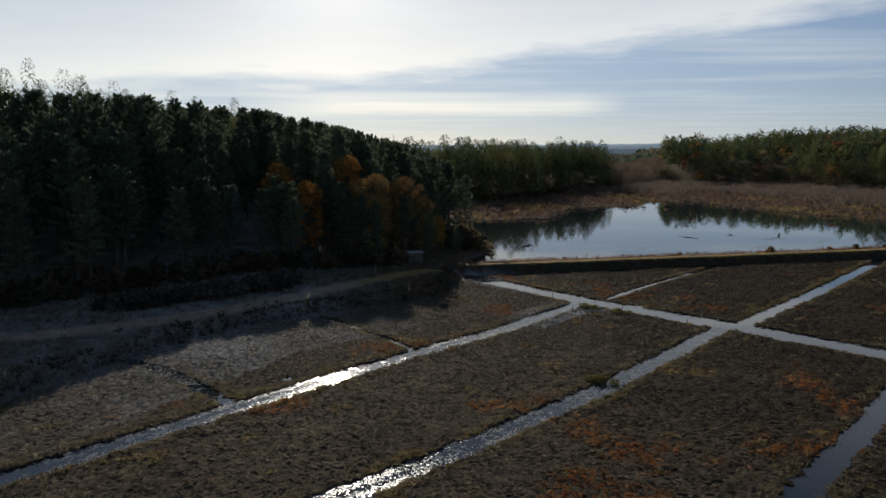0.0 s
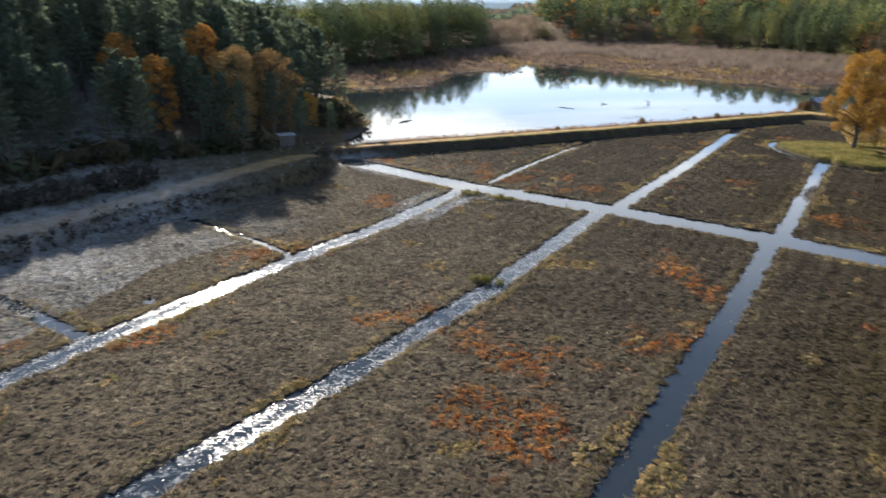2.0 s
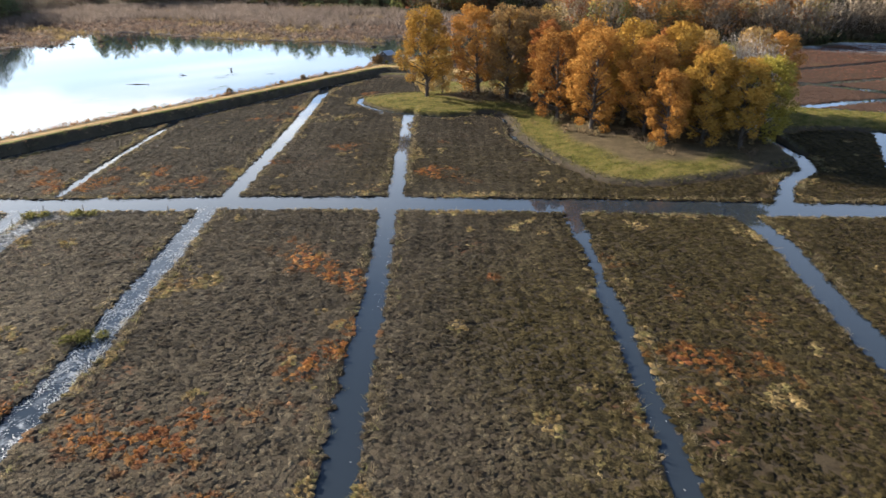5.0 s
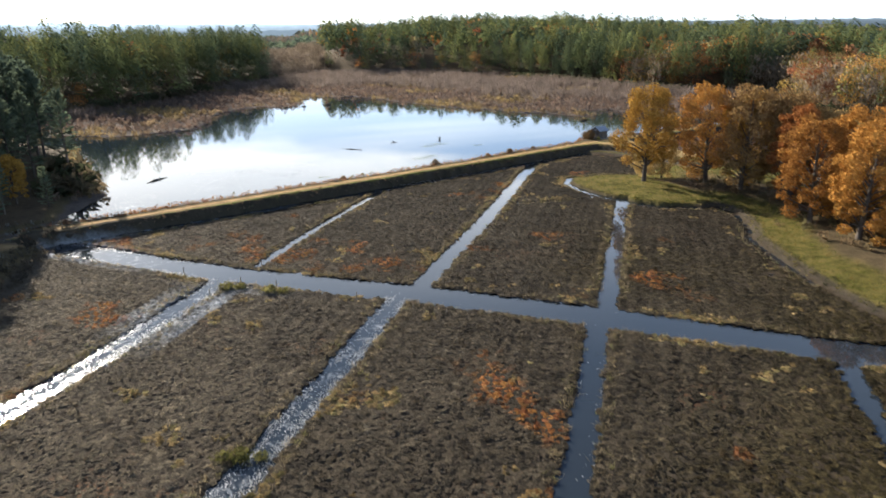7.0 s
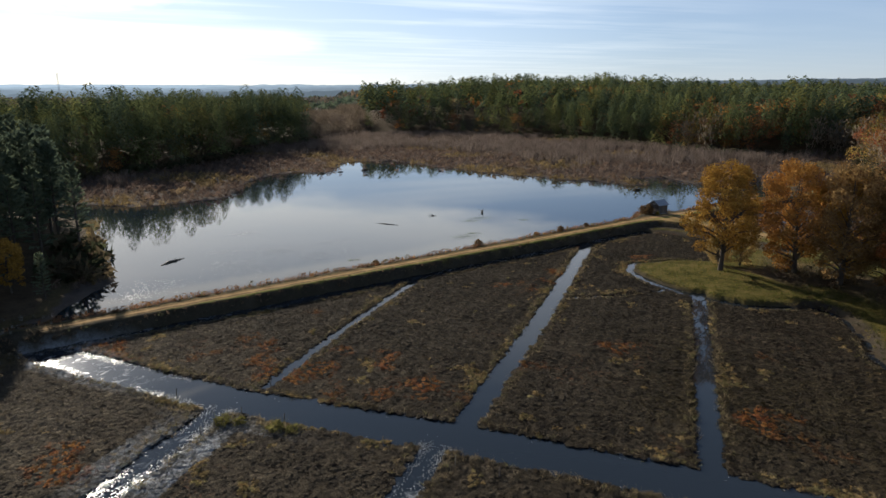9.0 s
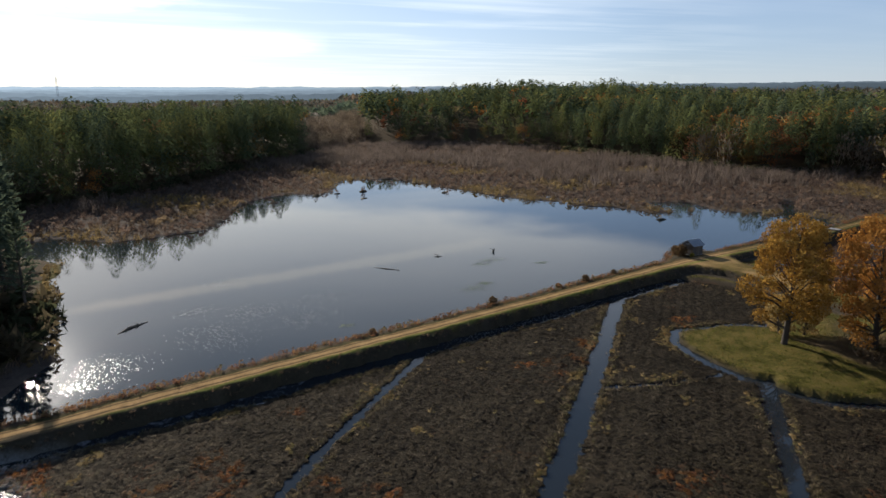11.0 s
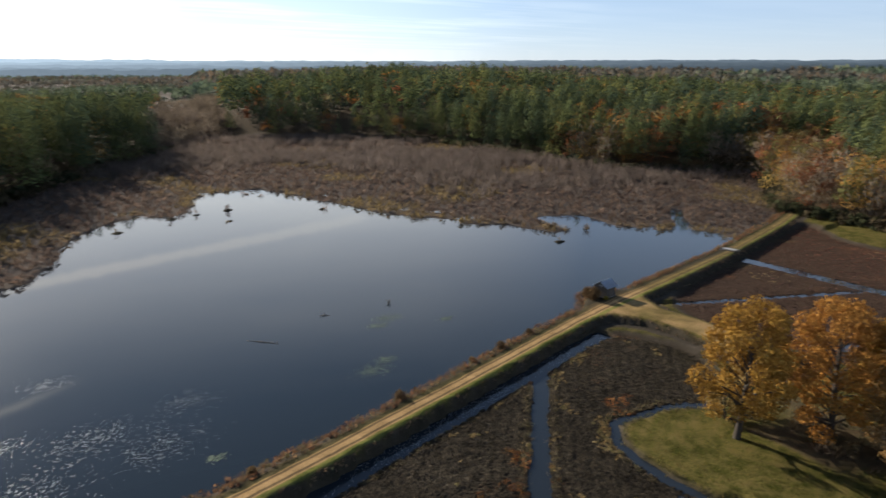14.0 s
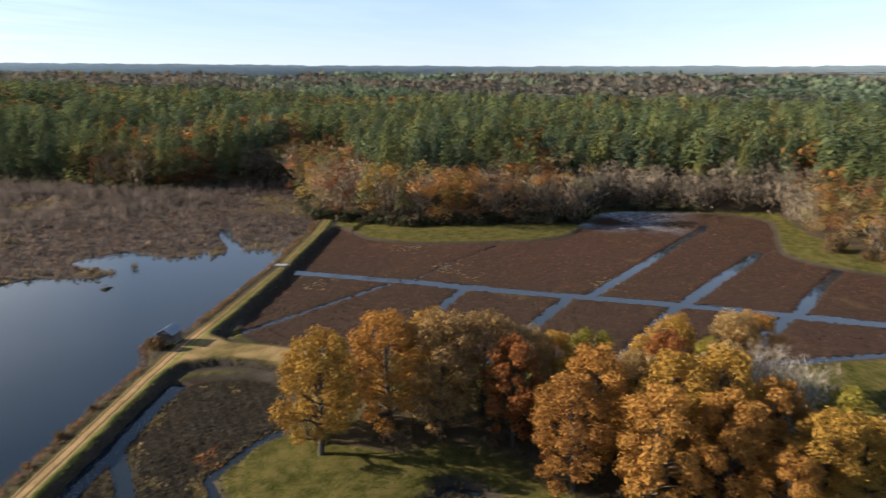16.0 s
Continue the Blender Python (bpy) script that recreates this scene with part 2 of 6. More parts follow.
def vine_material():
    """Matted cranberry vines: the tint of each mound, broken up by fine twiggy noise and relief."""
    m, t, b = material("matted_vines", 1.0, 0.0, 0.05)
    co = node(t, "ShaderNodeTexCoord")
    n = node(t, "ShaderNodeTexNoise", Scale=6.5, Detail=7.0, Roughness=0.8)
    wire(t, co, n, 3)
    geo = node(t, "ShaderNodeNewGeometry")
    at = node(t, "ShaderNodeAttribute", attribute_name="tint")
    f = maths(t, "ADD", maths(t, "MULTIPLY", n.outputs[0], 0.85), maths(t, "MULTIPLY", geo.outputs["Random Per Island"], 0.15))
    shade = ramp(t, [(0.36, (0.7, 0.7, 0.69)), (0.5, (0.98, 0.98, 0.98)), (0.64, (1.5, 1.48, 1.43))])
    t.links.new(f, shade.inputs[0])
    tips = node(t, "ShaderNodeTexNoise", Scale=20.0, Detail=3.0, Roughness=0.7)
    wire(t, co, tips, 3)
    speck = ramp(t, [(0.4, (0.75, 0.75, 0.75)), (0.56, (1.0, 1.0, 1.0)), (0.68, (2.3, 2.25, 2.1))], tips)
    t.links.new(mixed(t, 1.0, mixed(t, 1.0, at, shade, "MULTIPLY"), speck, "MULTIPLY").outputs[2], b.inputs["Base Color"])
    bump = node(t, "ShaderNodeBump", Strength=1.0, Distance=0.4)
    wire(t, n, bump, 0, "Height")
    wire(t, bump, b, 0, "Normal")
    return m


matted_vines = vine_material()
tuft_leaf = leafy("tuft_leaf", [], 0.5, tint="tint", scale=0.6)
bank_shrub = leafy("bank_shrub", [(0.15, (0.07, 0.045, 0.025)), (0.5, (0.14, 0.09, 0.045)), (0.9, (0.22, 0.15, 0.075))], 0.3)
sedge_leaf = leafy("sedge_leaf", [(0.15, (0.06, 0.058, 0.02)), (0.5, (0.13, 0.12, 0.04)), (0.9, (0.22, 0.19, 0.07))], 0.4)
grey_boards = plain("grey_boards", [(0.2, (0.05, 0.044, 0.04)), (0.6, (0.1, 0.088, 0.078)), (0.9, (0.17, 0.15, 0.13))], 5.0, 0.85, bump=0.4, stretch_xyz=(6, 6, 0.4))
roof_sheet = plain("roof_sheet", [(0.2, (0.2, 0.22, 0.25)), (0.7, (0.36, 0.39, 0.43))], 2.0, 0.45, metal=0.3, bump=0.1)
dark_void = plain("dark_void", [(0.2, (0.015, 0.015, 0.015)), (0.8, (0.03, 0.03, 0.03))], 3.0, 0.9)
old_wood = plain("old_wood", [(0.2, (0.06, 0.05, 0.04)), (0.7, (0.18, 0.15, 0.12))], 4.0, 0.85, bump=0.5)
concrete = plain("concrete", [(0.2, (0.2, 0.2, 0.2)), (0.8, (0.36, 0.35, 0.33))], 4.0, 0.85)
lattice_steel = plain("lattice_steel", [(0.2, (0.3, 0.32, 0.34)), (0.8, (0.42, 0.44, 0.46))], 3.0, 0.5, metal=0.6, bump=0.05)


def water_material(name, tone, ripple, scum):
    """Still water with patches of ripple and, where scum is set, floating weed that glitters."""
    m, t, b = material(name, 0.03, 0.0, 0.5)
    b.inputs["IOR"].default_value = 1.33
    co = node(t, "ShaderNodeTexCoord")
    big = node(t, "ShaderNodeTexNoise", Scale=0.05, Detail=4.0, Roughness=0.6)
    fine = node(t, "ShaderNodeTexNoise", Scale=1.4, Detail=4.0, Roughness=0.6)
    weed = node(t, "ShaderNodeTexNoise", Scale=0.9, Detail=6.0, Roughness=0.7)
    for n in (big, fine, weed):
        wire(t, co, n, 3)
    still = ramp(t, [(0.5, (0.12, 0.12, 0.12)), (0.68, (1, 1, 1))], big)
    bp = node(t, "ShaderNodeBump", Distance=0.02)
    t.links.new(maths(t, "MULTIPLY", still.outputs[0], ripple), bp.inputs["Strength"])
    wire(t, fine, bp, 0, "Height")
    wire(t, bp, b, 0, "Normal")
    mask = ramp(t, [(scum, (0, 0, 0)), (min(1.0, scum + 0.05), (1, 1, 1))], weed)
    c = mixed(t, mask.outputs[0], tone, (0.16, 0.15, 0.1))
    t.links.new(c.outputs[2], b.inputs["Base Color"])
    rg = maths(t, "ADD", maths(t, "MULTIPLY", mask.outputs[0], 0.3), 0.03)
    t.links.new(rg, b.inputs["Roughness"])
    return m


pond_water = water_material("pond_water", (0.012, 0.018, 0.024), 0.05, 0.74)


def scummed_water():
    """Ditch water: clear towards the open beds, with drifting pale scum on the ditches towards the pines."""
    m = water_material("ditch_water", (0.015, 0.02, 0.026), 0.09, 0.7)
    t = m.node_tree
    b = t.nodes["Principled BSDF"]
    co = node(t, "ShaderNodeTexCoord")
    place = node(t, "ShaderNodeSeparateXYZ")
    wire(t, co, place, 3)
    across = maths(t, "SUBTRACT", place.outputs[1], place.outputs[0])
    along = maths(t, "ADD", place.outputs[1], place.outputs[0])

    def rise(v, lo, hi):
        n = node(t, "ShaderNodeMapRange", interpolation_type="SMOOTHSTEP")
        t.links.new(v, n.inputs[0])
        n.inputs[1].default_value, n.inputs[2].default_value = lo, hi
        return n.outputs[0]
    stale = maths(t, "MULTIPLY", rise(across, 24.0, 38.0), maths(t, "SUBTRACT", 1.0, rise(along, 107.0, 115.0)))
    stale = maths(t, "MAXIMUM", stale, rise(across, 70.0, 92.0))
    drift = node(t, "ShaderNodeTexNoise", Scale=0.75, Detail=8.0, Roughness=0.74, Distortion=0.8)
    wire(t, co, drift, 3)
    skin = rise(maths(t, "ADD", drift.outputs[0], maths(t, "MULTIPLY", maths(t, "SUBTRACT", stale, 1.0), 0.4)), 0.5, 0.7)
    old_colour, old_rough = b.inputs["Base Color"].links[0].from_socket, b.inputs["Roughness"].links[0].from_socket
    t.links.new(mixed(t, maths(t, "MULTIPLY", skin, 0.6), (0, 0, 0), (0.33, 0.345, 0.36)).outputs[2], b.inputs["Base Color"])
    base = b.inputs["Base Color"].links[0].from_node
    t.links.new(old_colour, base.inputs[6])
    t.links.new(maths(t, "MAXIMUM", old_rough, maths(t, "MULTIPLY", skin, 0.22)), b.inputs["Roughness"])
    return m


ditch_water = scummed_water()


def ground_material():
    """The land: vines, grass, tracks, mud, leaf litter, frost and marsh, told apart by the ground's cover attributes."""
    m, t, b = material("land", 1.0, 0.0, 0.03)
    co = node(t, "ShaderNodeTexCoord")
    fine = node(t, "ShaderNodeTexNoise", Scale=3.2, Detail=8.0, Roughness=0.75)
    mid = node(t, "ShaderNodeTexNoise", Scale=0.45, Detail=5.0, Roughness=0.6)
    wide = node(t, "ShaderNodeTexNoise", Scale=0.07, Detail=4.0, Roughness=0.55)
    patch = node(t, "ShaderNodeTexNoise", Scale=0.11, Detail=5.0, Roughness=0.6)
    shifted = node(t, "ShaderNodeMapping", Location=(37, 11, 5))
    wire(t, co, shifted, 3)
    for n in (fine, mid, wide):
        wire(t, co, n, 3)
    wire(t, shifted, patch)
    a = node(t, "ShaderNodeAttribute", attribute_name="cover_a")
    c = node(t, "ShaderNodeAttribute", attribute_name="cover_b")
    sa, sc = node(t, "ShaderNodeSeparateColor"), node(t, "ShaderNodeSeparateColor")
    wire(t, a, sa), wire(t, c, sc)
    f = maths(t, "ADD", maths(t, "MULTIPLY", fine.outputs[0], 0.55), maths(t, "MULTIPLY", mid.outputs[0], 0.45))
    lumps = node(t, "ShaderNodeTexNoise", Scale=1.9, Detail=7.0, Roughness=0.78, Distortion=0.3)
    wire(t, co, lumps, 3)
    knots = maths(t, "ADD", maths(t, "MULTIPLY", lumps.outputs[0], 0.75), maths(t, "MULTIPLY", mid.outputs[0], 0.25))
    vines = ramp(t, [(0.34, (0.043, 0.034, 0.025)), (0.47, (0.072, 0.058, 0.041)), (0.58, (0.1, 0.081, 0.056)), (0.72, (0.135, 0.108, 0.074))])
    t.links.new(knots, vines.inputs[0])
    # the beds towards +x keep more golden and olive growth
    place = node(t, "ShaderNodeSeparateXYZ")
    wire(t, co, place, 3)
    lean = maths(t, "SUBTRACT", place.outputs[0], maths(t, "MULTIPLY", place.outputs[1], 0.9))
    lean = maths(t, "ADD", lean, maths(t, "MULTIPLY", maths(t, "SUBTRACT", wide.outputs[0], 0.5), 90.0))
    warm_side = node(t, "ShaderNodeMapRange")
    for i, v in enumerate((0.0, -4.0, 36.0, 0.0, 0.7)):
        if i:
            warm_side.inputs[i].default_value = v
    t.links.new(lean, warm_side.inputs[0])
    warm = ramp(t, [(0.34, (0.04, 0.028, 0.016)), (0.47, (0.068, 0.048, 0.027)), (0.58, (0.1, 0.072, 0.039)), (0.72, (0.135, 0.1, 0.053))])
    t.links.new(knots, warm.inputs[0])
    vines = mixed(t, warm_side.outputs[0], vines, warm)
    # the vine colour gets darker towards +x
    darker_side = node(t, "ShaderNodeMapRange")
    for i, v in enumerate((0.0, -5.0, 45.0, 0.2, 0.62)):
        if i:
            darker_side.inputs[i].default_value = v
    t.links.new(place.outputs[0], darker_side.inputs[0])
    vines = mixed(t, darker_side.outputs[0], vines, mixed(t, 1.0, vines, (0.1, 0.085, 0.075), "MULTIPLY"))
    red = ramp(t, [(0.3, (0.035, 0.019, 0.014)), (0.52, (0.06, 0.034, 0.025)), (0.72, (0.095, 0.062, 0.044))])
    t.links.new(knots, red.inputs[0])
    vines = mixed(t, a.outputs["Alpha"], vines, red)
    hot = ramp(t, [(0.6, (0, 0, 0)), (0.72, (1, 1, 1))], patch)
    speck = ramp(t, [(0.45, (0, 0, 0)), (0.6, (1, 1, 1))], fine)
    vines = mixed(t, maths(t, "MULTIPLY", maths(t, "MULTIPLY", hot.outputs[0], speck.outputs[0]), 0.75), vines, (0.17, 0.07, 0.03))
    gold = ramp(t, [(0.64, (0, 0, 0)), (0.74, (1, 1, 1))], wide)
    vines = mixed(t, maths(t, "MULTIPLY", maths(t, "MULTIPLY", gold.outputs[0], speck.outputs[0]), 0.6), vines, (0.22, 0.16, 0.055))
    grass = ramp(t, [(0.3, (0.018, 0.02, 0.005)), (0.5, (0.05, 0.052, 0.01)), (0.7, (0.13, 0.12, 0.023))])
    t.links.new(f, grass.inputs[0])
    dry = ramp(t, [(0.38, (0, 0, 0)), (0.62, (1, 1, 1))])
    ring = node(t, "ShaderNodeVectorMath", operation="DISTANCE")
    wire(t, co, ring, 3)
    ring.inputs[1].default_value = (99.0, 105.0, 0.8)
    swath = maths(t, "MULTIPLY", maths(t, "SINE", maths(t, "MULTIPLY", maths(t, "ADD", ring.outputs["Value"], maths(t, "MULTIPLY", wide.outputs[0], 9.0)), 3.6)), 0.035)
    t.links.new(maths(t, "ADD", maths(t, "ADD", maths(t, "MULTIPLY", mid.outputs[0], 0.6), maths(t, "MULTIPLY", fine.outputs[0], 0.4)), swath), dry.inputs[0])
    grass = mixed(t, maths(t, "MULTIPLY", dry.outputs[0], 0.8), grass, (0.125, 0.094, 0.034))
    straw = ramp(t, [(0.3, (0.2, 0.125, 0.055)), (0.65, (0.45, 0.29, 0.14))])
    t.links.new(f, straw.inputs[0])
    mud_shade = ramp(t, [(0.3, (0.02, 0.018, 0.012)), (0.7, (0.06, 0.05, 0.035))])
    t.links.new(f, mud_shade.inputs[0])
    litter = ramp(t, [(0.3, (0.03, 0.024, 0.016)), (0.55, (0.075, 0.055, 0.034)), (0.75, (0.14, 0.09, 0.05))])
    t.links.new(f, litter.inputs[0])
    marsh = ramp(t, [(0.3, (0.04, 0.032, 0.027)), (0.55, (0.085, 0.068, 0.056)), (0.75, (0.145, 0.118, 0.098))])
    t.links.new(f, marsh.inputs[0])
    base = mixed(t, sc.outputs[2], litter, marsh)
    base = mixed(t, sa.outputs[1], base, grass)
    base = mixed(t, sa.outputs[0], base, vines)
    base = mixed(t, sa.outputs[2], base, straw)
    # across the dike from the bog to the pond: green edge, straw track with two worn ruts, sunken strip darkened in
    # colour for its step's shade
    across = maths(t, "ADD", maths(t, "MULTIPLY", c.outputs["Alpha"], 0.25), 0.5)
    across = maths(t, "ADD", across, maths(t, "MULTIPLY", maths(t, "SUBTRACT", mid.outputs[0], 0.5), 0.06))
    strawy = ramp(t, [(0.2, (0, 0, 0)), (0.27, (1, 1, 1)), (0.71, (1, 1, 1)), (0.77, (0.1, 0.1, 0.1)), (0.9, (0, 0, 0))])
    worn = ramp(t, [(0.31, (0, 0, 0)), (0.345, (1, 1, 1)), (0.4, (1, 1, 1)), (0.44, (0, 0, 0)), (0.6, (0, 0, 0)), (0.64, (1, 1, 1)), (0.69, (1, 1, 1)), (0.73, (0, 0, 0))])
    sunk = ramp(t, [(0.74, (0, 0, 0)), (0.8, (1, 1, 1)), (0.97, (1, 1, 1)), (1.0, (0, 0, 0))])
    for n in (strawy, worn, sunk):
        t.links.new(across, n.inputs[0])
    earth = ramp(t, [(0.3, (0.035, 0.024, 0.015)), (0.65, (0.09, 0.06, 0.035))])
    t.links.new(f, earth.inputs[0])
    verge = ramp(t, [(0.0, (0, 0, 0)), (0.04, (1, 1, 1)), (0.2, (1, 1, 1)), (0.3, (0, 0, 0))])
    t.links.new(across, verge.inputs[0])
    lush = ramp(t, [(0.3, (0.07, 0.08, 0.018)), (0.65, (0.2, 0.2, 0.05))])
    t.links.new(f, lush.inputs[0])
    # the track fades to grass beyond the shed
    used = node(t, "ShaderNodeMapRange")
    for i, v in ((1, 124.0), (2, 136.0), (3, 0.85), (4, 0.3)):
        used.inputs[i].default_value = v
    t.links.new(place.outputs[0], used.inputs[0])
    base = mixed(t, maths(t, "MULTIPLY", strawy.outputs[0], used.outputs[0]), base, straw)
    base = mixed(t, maths(t, "MULTIPLY", verge.outputs[0], 0.8), base, lush)
    base = mixed(t, maths(t, "MULTIPLY", worn.outputs[0], 0.8), base, earth)
    base = mixed(t, maths(t, "MULTIPLY", sunk.outputs[0], 0.6), base, mud_shade)
    base = mixed(t, sc.outputs[0], base, mud_shade)
    rime = ramp(t, [(0.34, (0, 0, 0)), (0.62, (1, 1, 1))])
    t.links.new(f, rime.inputs[0])
    base = mixed(t, maths(t, "MULTIPLY", sc.outputs[1], rime.outputs[0]), base, (0.42, 0.45, 0.48))
    t.links.new(base.outputs[2], b.inputs["Base Color"])
    bump = node(t, "ShaderNodeBump", Strength=0.9, Distance=0.3)
    relief = maths(t, "ADD", maths(t, "MULTIPLY", f, 0.5), maths(t, "MULTIPLY", knots, 0.6))
    t.links.new(relief, bump.inputs["Height"])
    wire(t, bump, b, 0, "Normal")
    return m


land = ground_material()


def weed_material(name, rough, spec, stops):
    """Wet floating weed, glossy enough to glare towards the sun."""
    m, t, b = material(name, rough, 0.0, spec)
    geo = node(t, "ShaderNodeNewGeometry")
    r = ramp(t, stops, geo, "Random Per Island")
    wire(t, r, b)
    return m


wet_weed = weed_material("floating_weed", 0.28, 0.9, [(0.1, (0.14, 0.135, 0.115)), (0.6, (0.24, 0.235, 0.22)), (0.95, (0.34, 0.335, 0.33))])
algae = weed_material("green_algae", 0.7, 0.2, [(0.1, (0.06, 0.09, 0.05)), (0.9, (0.14, 0.18, 0.1))])

# ---- tools for building ----
def lattice(i, j, seed):
    h = np.sin(i * 127.1 + j * 311.7 + seed * 74.7) * 43758.5453
    return h - np.floor(h)


def value_noise(x, y, seed=0):
    """Smooth noise from 0 to 1, one wave a metre."""
    i, j = np.floor(x), np.floor(y)
    u, v = x - i, y - j
    u, v = u * u * (3 - 2 * u), v * v * (3 - 2 * v)
    return ((lattice(i, j, seed) * (1 - u) + lattice(i + 1, j, seed) * u) * (1 - v)
            + (lattice(i, j + 1, seed) * (1 - u) + lattice(i + 1, j + 1, seed) * u) * v)


def fbm(x, y, size, octaves=4, seed=0):
    """Layered noise about 0, from -1 to 1, whose largest waves are size metres."""
    total, amp, norm = 0.0, 1.0, 0.0
    for k in range(octaves):
        s = size / 2 ** k
        total = total + amp * (value_noise(x / s + 17.3 * k, y / s - 9.1 * k, seed + k) * 2 - 1)
        norm, amp = norm + amp, amp * 0.5
    return total / norm


def smooth(v, a, b):
    s = np.clip((v - a) / (b - a), 0, 1)
    return s * s * (3 - 2 * s)


def line_distance(x, y, line):
    """The distance to a line of plan points."""
    best = np.full(np.shape(x), 1e9)
    for (ax, ay), (bx, by) in zip(line[:-1], line[1:]):
        dx, dy = bx - ax, by - ay
        s = np.clip(((x - ax) * dx + (y - ay) * dy) / (dx * dx + dy * dy), 0, 1)
        best = np.minimum(best, np.hypot(x - ax - s * dx, y - ay - s * dy))
    return best


def outside(x, y, area):
    """The distance to the border of an area, negative inside."""
    inside = np.zeros(np.shape(x), bool)
    for (ax, ay), (bx, by) in zip(area, area[1:] + area[:1]):
        crosses = (ay > y) != (by > y)
        inside ^= crosses & (x < (bx - ax) * (y - ay) / ((by - ay) or 1e-9) + ax)
    d = line_distance(x, y, area + area[:1])
    return np.where(inside, -d, d)


def mesh_of(name, verts, tris, mat, smooth_shade=False):
    """A mesh from arrays of points and triangles (or quads)."""
    verts, tris = np.asarray(verts, np.float32), np.asarray(tris, np.int32)
    n = tris.shape[1]
    me = bpy.data.meshes.new(name)
    me.vertices.add(len(verts))
    me.vertices.foreach_set("co", verts.ravel())
    me.loops.add(tris.size)
    me.loops.foreach_set("vertex_index", tris.ravel())
    me.polygons.add(len(tris))
    me.polygons.foreach_set("loop_start", np.arange(0, tris.size, n, dtype=np.int32))
    me.polygons.foreach_set("use_smooth", np.full(len(tris), smooth_shade))
    me.update(calc_edges=True)
    me.materials.append(mat)
    return me


def paint(me, name, colours):
    """A colour for each point, as an attribute."""
    at = me.attributes.new(name, "FLOAT_COLOR", "POINT")
    at.data.foreach_set("color", np.asarray(colours, np.float32).ravel())


def part(name, bm, mat, parent, label=""):
    """A bmesh as one mesh object under a thing or a part."""
    me = bpy.data.meshes.new(name)
    bm.to_mesh(me)
    bm.free()
    me.materials.append(mat)
    ob = new(name, me)
    ob.parent = parent
    return tagged(ob, label)


def put(name, me, parent, label=""):
    ob = new(name, me)
    ob.parent = parent
    return tagged(ob, label)


def box(bm, lo, hi, bevel=0.0):
    """A box between two corners, its edges worn by the bevel."""
    r = bmesh.ops.create_cube(bm, size=1.0)
    for v in r["verts"]:
        v.co = Vector([lo[i] + (v.co[i] + 0.5) * (hi[i] - lo[i]) for i in range(3)])
    if bevel:
        edges = list({e for v in r["verts"] for e in v.link_edges})
        bmesh.ops.bevel(bm, geom=edges, offset=bevel, segments=1, affect="EDGES")
    return bm


# ---- the plan, in metres ----
BOG_NEAR = [(-75, -70), (-75, 20), (-46, 44), (-39, 56), (-33, 69), (-26, 81), (-15, 89), (-7, 93), (0, 99), (3, 111), (5, 118), (31, 123), (57, 128),
            (92, 134.3), (108, 137.5), (114, 134), (115.5, 122), (104, 113.5), (98, 117), (89, 119), (85, 115), (84, 108), (84.6, 100), (87, 94), (92, 91), (95.8, 90.5), (95.5, 86),
            (89.5, 79), (86, 76.5), (82, 70), (77.5, 62), (74.5, 55), (74.3, 50.5), (78, 46), (90, 40), (104, 36), (118, 48), (132, 30), (128, -70)]
BOG_FAR = [(128, 141.5), (171, 149), (211, 156), (219, 155), (203, 139), (210, 108), (222, 85), (240, 79), (268, 72), (275, 18), (242, 22), (218, 27), (206, 14),
           (200, -10), (190, -60), (165, -60), (160, -10), (151, 24), (140, 48), (133, 66), (131, 90), (129, 118)]
POND = [(6, 126), (9, 145), (9, 170), (8, 196), (-4, 218), (2, 225), (14, 210), (25, 212), (36, 222), (50, 256), (68, 272), (80, 264), (94, 298), (111, 294),
        (121, 258), (128, 240), (140.5, 205.6), (146, 201), (151, 187), (157, 189), (163, 202), (170, 198), (166, 182), (172, 177), (182.5, 171), (185, 163.5), (172, 152), (112, 145), (61, 135), (21, 127)]
BASIN = [(-90, 55), (-54, 89), (-35, 110), (-16, 117), (-3, 123), (4, 128), (7, 150), (7, 200), (-5, 222), (-70, 235), (-70, 262), (-12, 268), (33, 306), (64, 358),
         (114, 426), (150, 480), (212, 462), (254, 398), (256, 319), (257, 250), (298, 213), (226, 168), (224, 139), (243, 81), (270, 76), (277, 16), (242, 14),
         (216, 2), (210, -70), (100, -160), (-110, -160), (-130, 0)]
DIKE = [(2, 120), (10.5, 121.6), (24, 124.6), (39.5, 127.8), (58.5, 131.6), (78, 135.6), (108, 142), (122, 144.5), (138, 146.5), (170, 151.2), (209, 159), (224, 163)]
# the broad grassy corner where the cross dike joins, with the shed standing on it
APRON = [(106, 141.8), (109, 141.2), (115, 140.2), (118, 135.5), (119, 130), (118.2, 124), (117, 112), (124, 112), (125.6, 127), (125, 137), (127, 142.6),
         (132, 146), (127, 148.5), (124.6, 150), (119.8, 150.2), (117, 147.6), (111, 143.5)]
ROAD = [(-80, 52), (-43, 72), (-34, 79), (-24, 89), (-13, 101), (-1, 116), (4, 120.4)]
